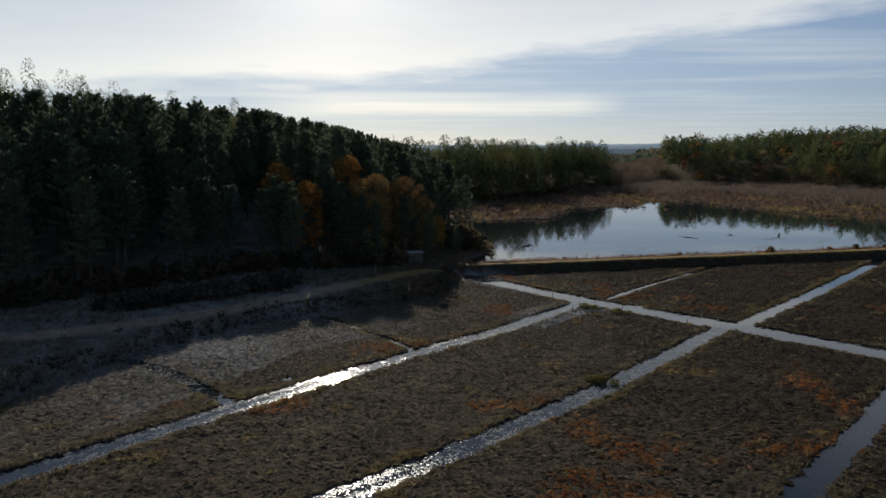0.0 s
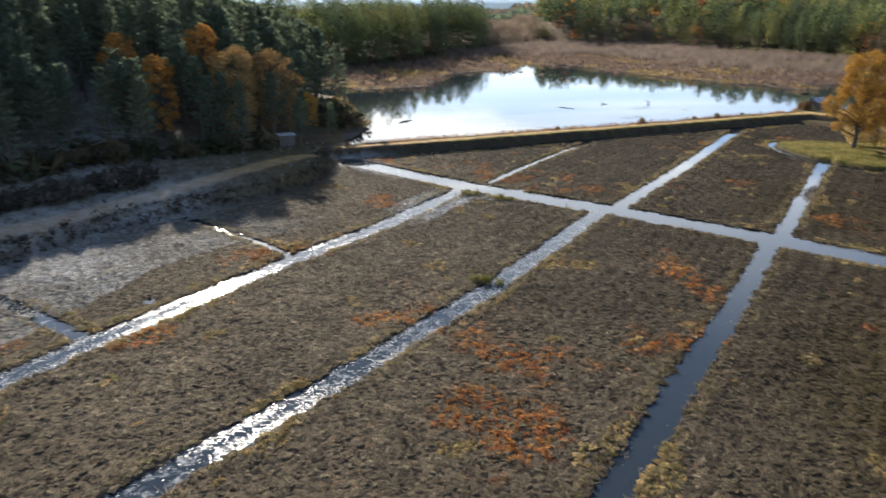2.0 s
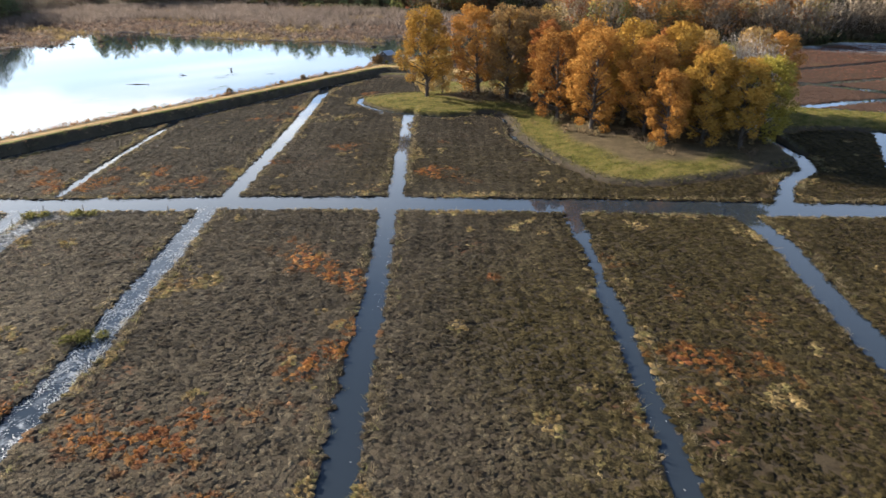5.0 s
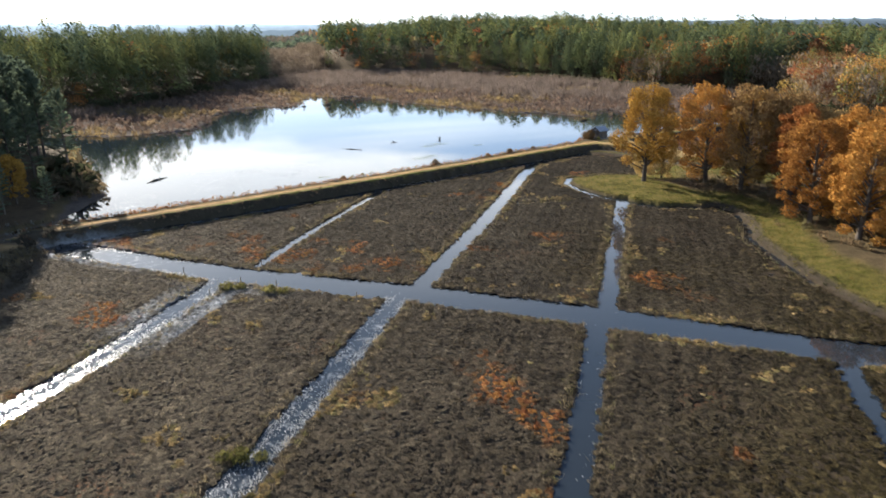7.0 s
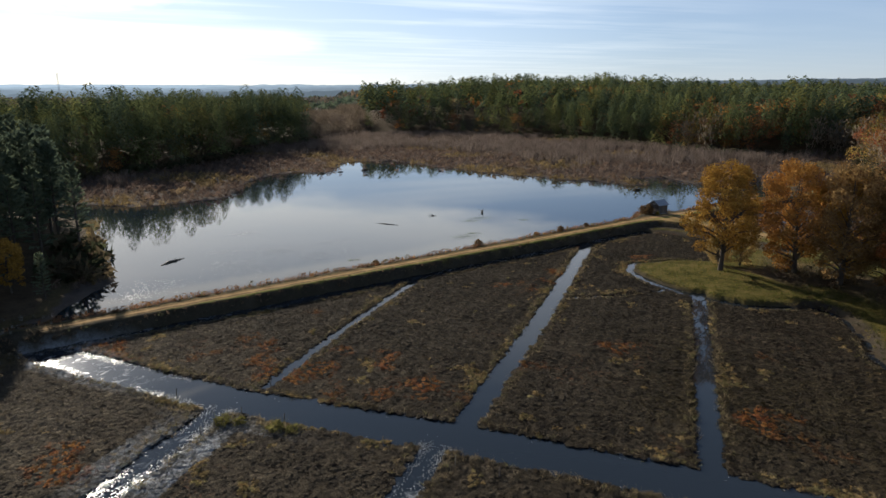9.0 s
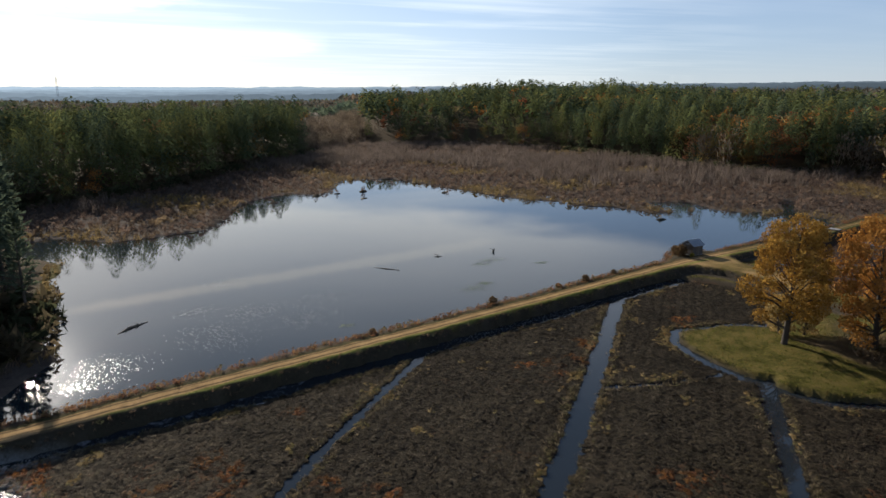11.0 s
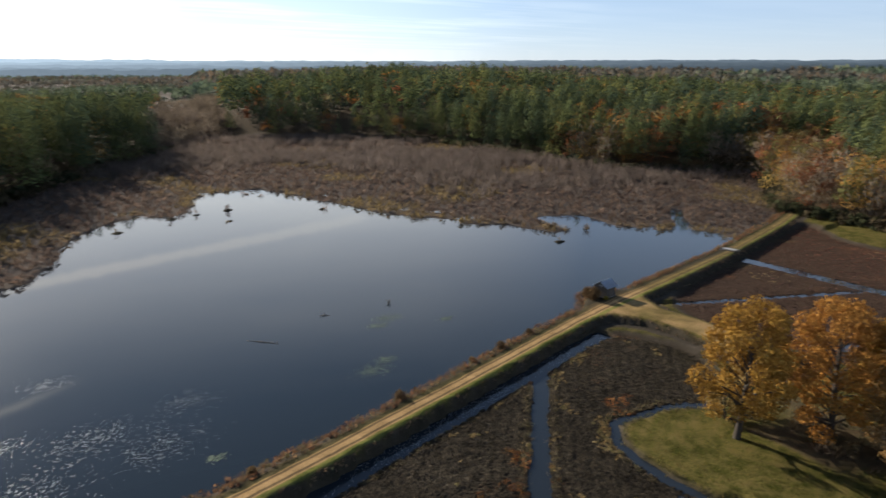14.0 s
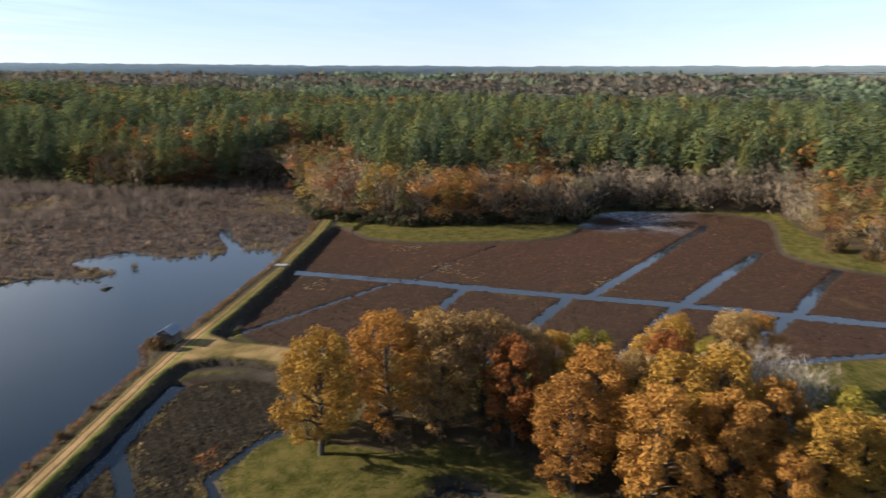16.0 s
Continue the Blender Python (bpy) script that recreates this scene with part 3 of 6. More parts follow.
# ditches: width and course
DITCHES = [
    (4.6, [(2, 119), (8, 112), (21, 96.3), (38, 80), (51, 66), (61, 54.3), (68, 46.5), (79, 33), (96, 14), (118, -10)]),
    (2.6, [(-60, 15), (-37, 35), (-27, 44.6), (-18.5, 54), (-3, 70), (8, 80.3), (21, 95)]),
    (2.4, [(-30, 18), (-8, 38), (0.5, 45.2), (14.5, 58), (33, 77.5), (36, 80.5)]),
    (2.0, [(0, 17), (19, 35), (26, 42), (36, 51.5), (50, 66)]),
    (1.7, [(12, 4), (32, 22), (41, 30), (48.5, 36.8)]),
    (2.4, [(36, 4), (59, 22), (69, 29.5), (76, 37)]),
    (1.2, [(25, 97), (36, 109), (54, 126.5)]),
    (2.3, [(39, 82), (59, 101), (92, 134)]),
    (2.0, [(53, 68), (67, 82), (82, 97), (86, 101)]),
    (2.9, [(3, 118.2), (31, 122.6), (57, 127.6), (75, 131.3), (92, 134.6), (103, 136.9), (109, 137.6)]),
    (1.3, [(104, 113.5), (98, 117), (89, 118.6), (85.6, 115), (84.4, 108), (85.2, 100), (87.6, 94.4), (92, 91.4)]),
    (0.7, [(92, 91.4), (95, 89.5), (94.6, 86), (88.8, 79), (85.4, 76.4), (81.4, 70), (77, 62)]),
    (0.5, [(67, 108.5), (75, 106), (84, 104.5)]),
    (1.3, [(-18.5, 54.5), (-24, 60), (-29, 64.5), (-36, 68.5)]),
    (0.9, [(-3, 70.5), (-7, 76), (-14, 84), (-17, 87)]),
    (2.0, [(80, 33), (90, 36), (97, 35.5), (101.5, 37.5), (109, 44), (118, 51.5)]),
    (2.4, [(90, 22), (105, 27), (128, 34)]),
    (3.4, [(171, 151), (171, 116), (170, 94), (170, 55), (168, 18), (166, -40)]),
    (2.3, [(170, 76), (197, 64.3), (236, 47.8), (252, 41)]),
    (2.6, [(170, 56), (195, 44), (220, 31)]),
    (2.2, [(171, 33), (190, 24), (207, 15)]),
    (1.8, [(170, 104), (150, 107), (135, 112)]),
    (2.0, [(170, 80), (143, 88), (131, 92)]),
    (2.2, [(170, 57), (144, 67), (133, 72)]),
    (2.4, [(168, 36), (151, 45), (140, 50)]),
    (0.8, [(168, 122), (150, 131), (129, 141)]),
    (0.9, [(48.5, 36.8), (57, 44.5)]),
    (1.6, [(57, 44.5), (64, 51)]),
    (0.5, [(171, 118), (190, 112), (212, 103)]),
    (1.5, [(140, 50), (151, 25), (158, 0)]),
]


def rounded(area, times=2):
    """The same outline with its corners worn round."""
    for _ in range(times):
        area = [q for (ax, ay), (bx, by) in zip(area, area[1:] + area[:1])
                for q in ((0.75 * ax + 0.25 * bx, 0.75 * ay + 0.25 * by), (0.25 * ax + 0.75 * bx, 0.25 * ay + 0.75 * by))]
    return area


ISLAND_EDGE = BOG_NEAR[16:37]
BOG_NEAR, BOG_FAR = rounded(BOG_NEAR), rounded(BOG_FAR)
BOG_LEVEL, POND_LEVEL, DITCH_LEVEL, CREST = 0.0, 0.8, -0.1, 1.5
# small hummocks of sedge in the pond, with their size
ISLETS = [(92, 267, 2.6), (87.4, 252, 2.2), (40, 230, 3.0), (146, 182, 3.2), (59, 255, 3.2), (106, 290, 2.2), (75, 263.5, 3.0), (31, 219, 2.4), (108, 283, 1.6), (91, 244, 1.5),
          (162, 187, 2.6), (82, 266, 2.6), (116, 252, 2.0)]
# shallow pools on the beds: place and size
POOLS = [(-15.6, 61.5, 0.9), (-4.5, 57, 0.5), (-1.5, 62, 0.5), (-13, 48.5, 0.4)]


def lie(x, y, detail=True):
    """The height of the land, with what covers it, at plan points."""
    sb = np.minimum(outside(x, y, BOG_NEAR), outside(x, y, BOG_FAR))
    track_line = line_distance(x, y, DIKE)
    south = y < np.interp(x, [p[0] for p in DIKE], [p[1] for p in DIKE])
    apron = outside(x, y, APRON) + 2.0
    dike = np.minimum(track_line, apron)
    ragged = smooth(dike, 5, 14)
    wobble = fbm(x, y, 14, 4, 3)
    sp = outside(x, y, POND) + ragged * wobble * 6
    out = outside(x, y, BASIN)
    r = np.hypot(x - 60, y - 100)
    low_land = (out < 4) & (y > 150)
    z = np.where(low_land, 0.93 + 0.2 * smooth(sp, 0, 45) + 0.26 * fbm(x, y, 8, 3, 5), 0.45 + 0.6 * smooth(sb, 1, 14) + 0.2 * fbm(x, y, 9, 3, 5))
    z = z + 0.95 * smooth(sb, 0.7, 3.0) * smooth(-x, -6, 2) * smooth(-y, -124, -112) * ~low_land
    z = z + 4.5 * smooth(out, 0, 60) + 5 * smooth(out, 40, 300) * fbm(x, y, 260, 3, 8) + (24 + 34 * smooth(np.degrees(np.arctan2(x, y)), 8, 34)) * smooth(r, 900, 3300) + 9 * smooth(r, 600, 1500) * fbm(x, y, 700, 3, 12)
    rise = 18 * np.exp(-((x - 430) ** 2 / 230 ** 2 + (y - 640) ** 2 / 230 ** 2)) + 14 * np.exp(-((x + 95) ** 2 / 72 ** 2 + (y - 165) ** 2 / 72 ** 2))
    z = z + rise * smooth(out, 0, 40)
    sb = sb + 0.5 * fbm(x, y, 4, 3, 19)
    bog = smooth(-sb, -1.4, 0.3)
    uneven = 0.05 * fbm(x, y, 6, 2, 21) + (0.09 * fbm(x, y, 1.3, 2, 22) if detail else 0)
    z = z * (1 - bog) + (BOG_LEVEL + uneven) * bog
    pond = smooth(-sp, -1.6, 1.6)
    z = z * (1 - pond) - 0.6 * pond
    inlet = line_distance(x, y, [(178, 170), (186, 173), (194, 181), (203, 188)]) + 0.6 * fbm(x, y, 5, 2, 7)
    z = np.where(inlet < 2.4, np.minimum(z, 0.2 + 0.3 * inlet), z)
    for ix, iy, ir in ISLETS:
        z = np.maximum(z, -0.6 + 2.0 * np.exp(-((x - ix) ** 2 / ir ** 2 + (y - iy) ** 2 / (0.6 * ir) ** 2)) + 0.35 * fbm(x, y, 3, 2, 6))
    bank = CREST + 0.08 * fbm(x, y, 2.5, 2, 31) - np.where(south | (apron < track_line), 2.5 * smooth(dike + 0.25 * fbm(x, y, 3, 2, 32), 2.0, 3.2), 2.5 * smooth(dike + 0.5 * fbm(x, y, 3, 2, 32), 2.6, 6.0) + 0.18 * smooth(dike, 1.1, 1.5))
    z = np.maximum(z, bank - 0.07 * np.exp(-((track_line - 0.6) / 0.25) ** 2))
    cut, near_cut = np.full(np.shape(x), 9.0), np.full(np.shape(x), 9.0)
    edge = 0.22 * fbm(x, y, 2.2, 3, 41)
    for width, course in DITCHES:
        d = line_distance(x, y, course) + edge - width / 2
        cut = np.minimum(cut, -0.75 + 0.78 * smooth(d, -0.5, 0.3) + np.maximum(d, 0) * 3)
        near_cut = np.minimum(near_cut, d)
    for px, py, pr in POOLS:
        near_cut = np.minimum(near_cut, np.where(np.hypot(x - px, y - py) < pr, 0.2, 9.0))
        cut = np.minimum(cut, -0.3 + 0.4 * ((x - px) ** 2 + (y - py) ** 2) / pr ** 2)
    z = np.where((bank > 0.6) | (near_cut > 2.5), z, np.minimum(z, cut))
    marsh = (out < 0) & (sb > 0) & (y > np.interp(x, [p[0] for p in DIKE], [p[1] for p in DIKE]) + 2.5)
    road = line_distance(x, y, ROAD)
    grass = np.where((out < 2) & ~marsh, 1.0, 0.0) * smooth(sb, 0.6, 1.7)
    slope = smooth(dike, 1.7, 2.3) * smooth(-dike, -5.0, -4.0)
    grass = np.maximum(grass * (1 - slope), smooth(-dike, -2.2, -1.5))
    grass = np.where((x < 6) & (y > 30) & (dike > 3), 0.25 * grass, grass)
    isle = outside(x, y, ISLAND_EDGE + [(121, 60), (119, 112)])
    # grass gives way to dark litter that also paints in the trees' shade
    grass = grass * (1 - 0.9 * np.maximum(smooth(-isle + 1.5 * fbm(x, y, 5, 2, 47), 5.0, 9.0) * ((y < 92) | (x > 99)), smooth(x - y, 42, 54) * (isle < 3)))
    track = np.maximum(smooth(-road, -2.2, -1.2) * 0.5, smooth(-apron, -1.9, -0.8) * (0.45 + 0.5 * fbm(x, y, 4, 3, 45)) * (y > 118))
    low = smooth(-dike, -4.4, -2.6) * smooth(-z, -1.35, -0.9)
    # bog-side slope coloured darker, for its brush and its shade away from the sun
    low = np.maximum(np.maximum(low, 0.6 * slope * south), 0.6 * smooth(sb, 0.0, 0.4) * smooth(-sb, -1.7, -0.9))
    mud_shade = np.maximum(np.maximum(smooth(-near_cut, -0.15, 0.05), low), smooth(-sp, -1.0, 0.5))
    frost = smooth(x + 0.35 * (y - 70), 8, -16) * smooth(y, 40, 66) * (sb > -14) * (0.3 + 0.3 * fbm(x, y, 9, 3, 71))
    frost = np.maximum(frost, 0.7 * smooth(x, 232, 246) * smooth(y, 40, 60) * (sb < 3) * smooth(fbm(x, y, 12, 3, 77), -0.3, 0.3))
    frost = np.maximum(frost, 0.95 * np.exp(-((x - 16) ** 2 + (y - 86.5) ** 2) / 30) * (near_cut < 2.6))
    frost = np.maximum(frost, 0.8 * smooth(-near_cut, -1.6, -0.3) * smooth(-x, -16, -6) * smooth(y, 92, 100) * (sb < 3) * (z < 0.25))
    far_red = smooth(x, 124, 134) * (0.6 + 0.25 * fbm(x, y, 40, 2, 51))
    litter_grass = 0.15 * smooth(r, 450, 900) * smooth(fbm(x, y, 180, 2, 61), 0.25, 0.45)
    return z, (bog, np.maximum(grass, litter_grass), track, far_red), (mud_shade, frost, np.maximum(np.maximum(np.where(marsh, 1.0, 0.0), smooth(r, 520, 760)), np.maximum(slope, smooth(-sb, -1.8, -0.8))), np.clip(np.where(south, -track_line, track_line), -4.0, 4.0))


def height(x, y):
    return lie(np.atleast_1d(np.asarray(x, float)), np.atleast_1d(np.asarray(y, float)))[0]


def spread(lo, hi, step, reach, grow=1.13):
    """Even steps from lo to hi, then longer and longer ones out to the reach on both sides."""
    mids = list(np.arange(lo, hi + step / 2, step))
    up, s = [mids[-1]], step
    while up[-1] < reach:
        s *= grow
        up.append(up[-1] + s)
    down, s = [mids[0]], step
    while down[-1] > -reach:
        s *= grow
        down.append(down[-1] - s)
    return down[:0:-1] + mids + up[1:]


# ---- ground and water ----
xs = np.array([*spread(-50, 126, 0.8, 4900)])
xs = np.array(sorted({*xs[xs < 126.3].round(3), *np.arange(127, 282, 1.0), *[282 + 1.0 * (1.13 ** k - 1) / 0.13 for k in range(1, 52)]}))
ys = np.array(spread(12, 165, 0.72, 4900))
ys = np.array([*ys[ys < 165.2], *np.arange(166.5, 330, 1.5), *[330 + 1.5 * (1.13 ** k - 1) / 0.13 for k in range(1, 50)]])
gx, gy = np.meshgrid(xs, ys)
nx, ny = len(xs), len(ys)
gz, cov_a, cov_b = lie(gx.ravel(), gy.ravel())
idx = np.arange(nx * ny).reshape(ny, nx)
quads = np.stack([idx[:-1, :-1], idx[:-1, 1:], idx[1:, 1:], idx[1:, :-1]], -1).reshape(-1, 4)
ground_mesh = mesh_of("ground", np.stack([gx.ravel(), gy.ravel(), gz], -1), quads, land, True)
paint(ground_mesh, "cover_a", np.stack(cov_a, -1))
paint(ground_mesh, "cover_b", np.stack(cov_b, -1))
tagged(new("ground", ground_mesh), "brown bog beds, grassy banks and wooded land", "ground", kind="structure")


def sheet(name, points, z, mat, label):
    bm = bmesh.new()
    bm.faces.new([bm.verts.new((x, y, z)) for x, y in points])
    bmesh.ops.triangulate(bm, faces=bm.faces)
    me = bpy.data.meshes.new(name)
    bm.to_mesh(me)
    bm.free()
    me.materials.append(mat)
    return tagged(new(name, me), label, "water", kind="structure")


sheet("water", [(-6, 121), (20, 124), (60, 132), (108, 142.5), (138, 147), (170, 151.5), (209, 159), (226, 165), (290, 215), (250, 330), (240, 400), (140, 470),
                (100, 410), (20, 300), (-80, 264), (-80, 232), (-20, 220), (-6, 200)], POND_LEVEL, pond_water, "still dark pond mirroring the sky")
sheet("ditch_water", [(-80, -70), (290, -70), (290, 75), (226, 158), (209, 158), (170, 150), (138, 145.5), (108, 140), (60, 131), (20, 123), (-20, 120), (-80, 60)],
      DITCH_LEVEL, ditch_water, "narrow still water in the bog ditches")

# ---- trees ----
rng = np.random.default_rng(7)


def tube(points, radii, sides=6):
    """Points and quads of a tapered tube along points."""
    points = [Vector(p) for p in points]
    vs, fs = [], []
    for k, (p, r) in enumerate(zip(points, radii)):
        d = (points[min(k + 1, len(points) - 1)] - points[max(k - 1, 0)]).normalized()
        u = d.cross(Vector((0.31, 0.95, 0.05))).normalized()
        v = d.cross(u)
        for s in range(sides):
            a = 2 * math.pi * s / sides
            vs.append(p + (u * math.cos(a) + v * math.sin(a)) * r)
    for k in range(len(points) - 1):
        for s in range(sides):
            a, b = k * sides + s, k * sides + (s + 1) % sides
            fs.append((a, b, b + sides, a + sides))
    return vs, fs


def joined(tubes):
    vs, fs = [], []
    for v, f in tubes:
        fs += [tuple(i + len(vs) for i in q) for q in f]
        vs += v
    return np.array([tuple(v) for v in vs]), np.array(fs)


def clusters(p, size, r, flat_z=0.6):
    """Loose triangles of every slant at points, drawn out sideways."""
    n = len(p)
    v = r.normal(size=(n, 3, 3)) * np.array([1, 1, flat_z])
    v -= v.mean(1, keepdims=True)
    v *= np.reshape(size, (-1, 1, 1)) / 1.3
    return (p[:, None] + v).reshape(-1, 3), np.arange(3 * n).reshape(-1, 3)


def plumes(p, way, size, r, wide=0.3):
    """Ragged narrow triangles that open outwards along their ways."""
    way = way / np.linalg.norm(way, axis=1, keepdims=True)
    side = np.cross(way, r.normal(size=p.shape))
    side /= np.linalg.norm(side, axis=1, keepdims=True)
    s = size[:, None]
    v = np.stack([p - way * s * 0.8, p + way * s * r.uniform(0.6, 1.2, s.shape) + side * s * wide, p + way * s * r.uniform(0.3, 0.9, s.shape) - side * s * wide], 1)
    return v.reshape(-1, 3), np.arange(3 * len(p)).reshape(-1, 3)


def pine_shape(h, r, boughs, fans, spread_r, low=0.3, size=0.03, wide=0.3):
    """Needle plumes of a white pine: separate uneven boughs, flat below and swept up towards the leader."""
    u = low + (0.975 - low) * ((np.arange(boughs) + r.uniform(0, 1, boughs)) / boughs) ** 0.82
    ang = np.arange(boughs) * 2.4 + r.uniform(-0.5, 0.5, boughs)
    lop = 1 + 0.3 * np.cos(ang - r.uniform(0, 6)) * r.uniform(0, 1)
    top = np.clip((1.0 - u) / (1 - low), 0, 1)
    reach = spread_r * (0.1 + 0.9 * top ** 0.65) * (0.5 + 0.65 * r.random(boughs)) * lop * np.where(u < low + 0.1, 0.75, 1)
    rise = reach * (0.05 + 0.75 * (1 - top) ** 1.5)
    k = np.repeat(np.arange(boughs), fans)
    s = r.uniform(0.12, 1.0, len(k)) ** 0.75
    across = r.normal(0, 0.16, len(k)) * (0.4 + 0.8 * s)
    ca, sa = np.cos(ang[k]), np.sin(ang[k])
    p = np.stack([(ca * s - sa * across) * reach[k], (sa * s + ca * across) * reach[k], u[k] * h + rise[k] * s + r.normal(0, 0.006 * h, len(k))], -1)
    out = np.stack([ca - sa * across * 2, sa + ca * across * 2, 0.02 + 1.0 * (1 - top[k]) + 0.2 * s], -1) + r.normal(size=p.shape) * 0.28
    return plumes(p, out, h * size * r.uniform(0.7, 1.4, len(k)), r, wide)


def leaf_cloud(centres, sizes, count, leaf, r, wild=0.7, core=0.1):
    """Leaf clusters on and in a set of lumps: small three-cornered leaves, roughly along each lump's round."""
    pick = r.integers(0, len(centres), count)
    d = r.normal(size=(count, 3))
    d /= np.linalg.norm(d, axis=1, keepdims=True)
    rad = r.uniform(core, 1.25, (count, 1)) ** 0.7
    p = centres[pick] + d * rad * sizes[pick][:, None] * np.array([1, 1, 0.8])
    n = d + r.normal(size=(count, 3)) * wild
    n /= np.linalg.norm(n, axis=1, keepdims=True)
    a = np.cross(n, r.normal(size=(count, 3)))
    a /= np.linalg.norm(a, axis=1, keepdims=True)
    b = np.cross(n, a)
    s = leaf * r.uniform(0.6, 1.4, (count, 1))
    v = np.stack([p - a * s, p + a * s * r.uniform(0.5, 1.0, (count, 1)) - n * s * 0.25, p + b * s * r.uniform(0.8, 1.25, (count, 1)) + n * s * 0.15], 1).reshape(-1, 3)
    return v, np.arange(count * 3).reshape(-1, 3)


def broadleaf(h, spread_r, seed, mat, label, leaves=2600, leaf=0.3, clear=0.16, wood=None, bare=False):
    """A broad-crowned tree: a forking trunk, limbs that bear the lumps of a domed, gappy crown, and leaf clusters over every lump."""
    r = np.random.default_rng(seed)
    root = tagged(new("tree"), label, "tree")
    lean = Vector((r.normal(0, 0.02), r.normal(0, 0.02), 0)) * h
    tubes = [tube([(0, 0, -0.4), (0, 0, h * 0.02), lean * 0.3 + Vector((0, 0, h * 0.2)), lean * 0.7 + Vector((0, 0, h * 0.5)), lean + Vector((0, 0, h * 0.86))],
                  [h * 0.03, h * 0.024, h * 0.019, h * 0.012, h * 0.003], 8)]
    centres, sizes = [], []
    lumps = 34 if bare else 46
    lop, lop_way = r.uniform(0.05, 0.25), r.uniform(0, 6.28)
    for k in range(lumps):
        u = ((k + r.random()) / lumps) ** 0.85
        a = k * 2.4 + r.uniform(-0.5, 0.5)
        round_off = math.sqrt(max(0.0, 1 - ((u - 0.45) / 0.58) ** 2)) if u > 0.45 else 0.66 + 0.34 * u / 0.45
        reach = spread_r * round_off * r.uniform(0.55, 0.9) * (1 + lop * math.cos(a - lop_way))
        size = spread_r * r.uniform(0.16, 0.31) * (1.0 if u > 0.2 else 0.8)
        top = h * (clear + (0.985 - clear) * u) - 0.5 * size
        end = lean * u + Vector((math.cos(a) * reach, math.sin(a) * reach, top))
        start = lean * u * 0.7 + Vector((0, 0, h * max(0.1, 0.72 * (clear + (1 - clear) * u) - 0.06)))
        mid = start.lerp(end, 0.5) + Vector((0, 0, 0.05 * h * r.uniform(-0.2, 1)))
        rad = h * (0.015 if bare else 0.0085) * (1.25 - u)
        tubes.append(tube([start, mid, end], [rad, rad * 0.65, rad * 0.2], 4))
        if bare:
            for j in range(9):
                s = start.lerp(end, r.uniform(0.35, 0.98))
                e = s + Vector((r.normal() * 0.6, r.normal() * 0.6, r.uniform(0.5, 1.7))) * h * 0.075
                tubes.append(tube([s, s.lerp(e, 0.5) + Vector((0.1, 0, 0)), e], [rad * 0.45, rad * 0.3, rad * 0.12], 3))
        centres.append(end)
        sizes.append(size)
    v, f = joined(tubes)
    put("trunk", mesh_of("trunk", v, f, wood or bark, True), root)
    ends, sizes = np.array([tuple(c) for c in centres]), np.array(sizes)
    if bare:
        b = ends[r.integers(0, len(ends), leaves)] + r.normal(size=(leaves, 3)) * spread_r * 0.16
        t = b + r.normal(size=(leaves, 3)) * 0.28 + np.array([0, 0, 0.45])
        sd = r.normal(size=(leaves, 3)) * 0.035
        v = np.stack([b - sd, b + sd, t], 1).reshape(-1, 3)
        put("crown", mesh_of("crown", v, np.arange(len(v)).reshape(-1, 3), mat), root, "bare twigs")
    else:
        often = np.repeat(np.arange(len(ends)), np.maximum(1, (40 * sizes ** 2 / (sizes ** 2).max()).astype(int)))
        v, f = leaf_cloud(ends[often], sizes[often], leaves, leaf, r, 0.6, 0.45)
        put("crown", mesh_of("crown", v, f, mat), root)
    return root


def white_pine(h, spread_r, seed, label, branches=64, fans=19, low=0.25):
    r = np.random.default_rng(seed)
    root = tagged(new("pine_tree"), label, "tree")
    tubes = [tube([(0, 0, -0.5), (0.1, 0.05, h * 0.4), (0, 0.1, h * 0.97)], [h * 0.014, h * 0.011, 0.03], 7)]
    for k in range(16):
        a, z, l = r.uniform(0, 6.28), h * r.uniform(0.1, low + 0.2), spread_r * r.uniform(0.25, 0.7)
        tubes.append(tube([(0, 0, z), (math.cos(a) * l, math.sin(a) * l, z + l * r.uniform(-0.1, 0.25))], [0.05, 0.015], 3))
    v, f = joined(tubes)
    put("trunk", mesh_of("trunk", v, f, bark, True), root)
    v, f = pine_shape(h, r, branches, fans, spread_r, low, 0.032, 0.26)
    put("crown", mesh_of("crown", v, f, pine_needles), root)
    return root


def scatter(kinds, places, group):
    """Copies of the kinds at places (x, y, size, kind); the first of each kind is moved there itself."""
    used = set()
    z = height([p[0] for p in places], [p[1] for p in places])
    for (x, y, size, k), zz in zip(places, z):
        m = pose(x, y, zz, 0, 0, (x * 37 + y * 91) % 360)
        if k in used:
            ob = copy_thing(kinds[k], m)
            ob.scale = (size, size, size)
        else:
            used.add(k)
            ob = kinds[k]
            ob.matrix_basis = m
            ob.scale = (size, size, size)
        tagged(ob, group=group)
    for k, ob in enumerate(kinds):
        if k not in used:
            for o in (*ob.children, ob):
                bpy.data.objects.remove(o)


# candidates for the woods: jittered grid outside the basin, within the arc that the place opens to
def grove(step, x0, x1, y0, y1, r):
    gx, gy = np.meshgrid(np.arange(x0, x1, step), np.arange(y0, y1, step))
    x = gx.ravel() + r.uniform(-0.45, 0.45, gx.size) * step
    y = gy.ravel() + r.uniform(-0.45, 0.45, gx.size) * step
    return x, y


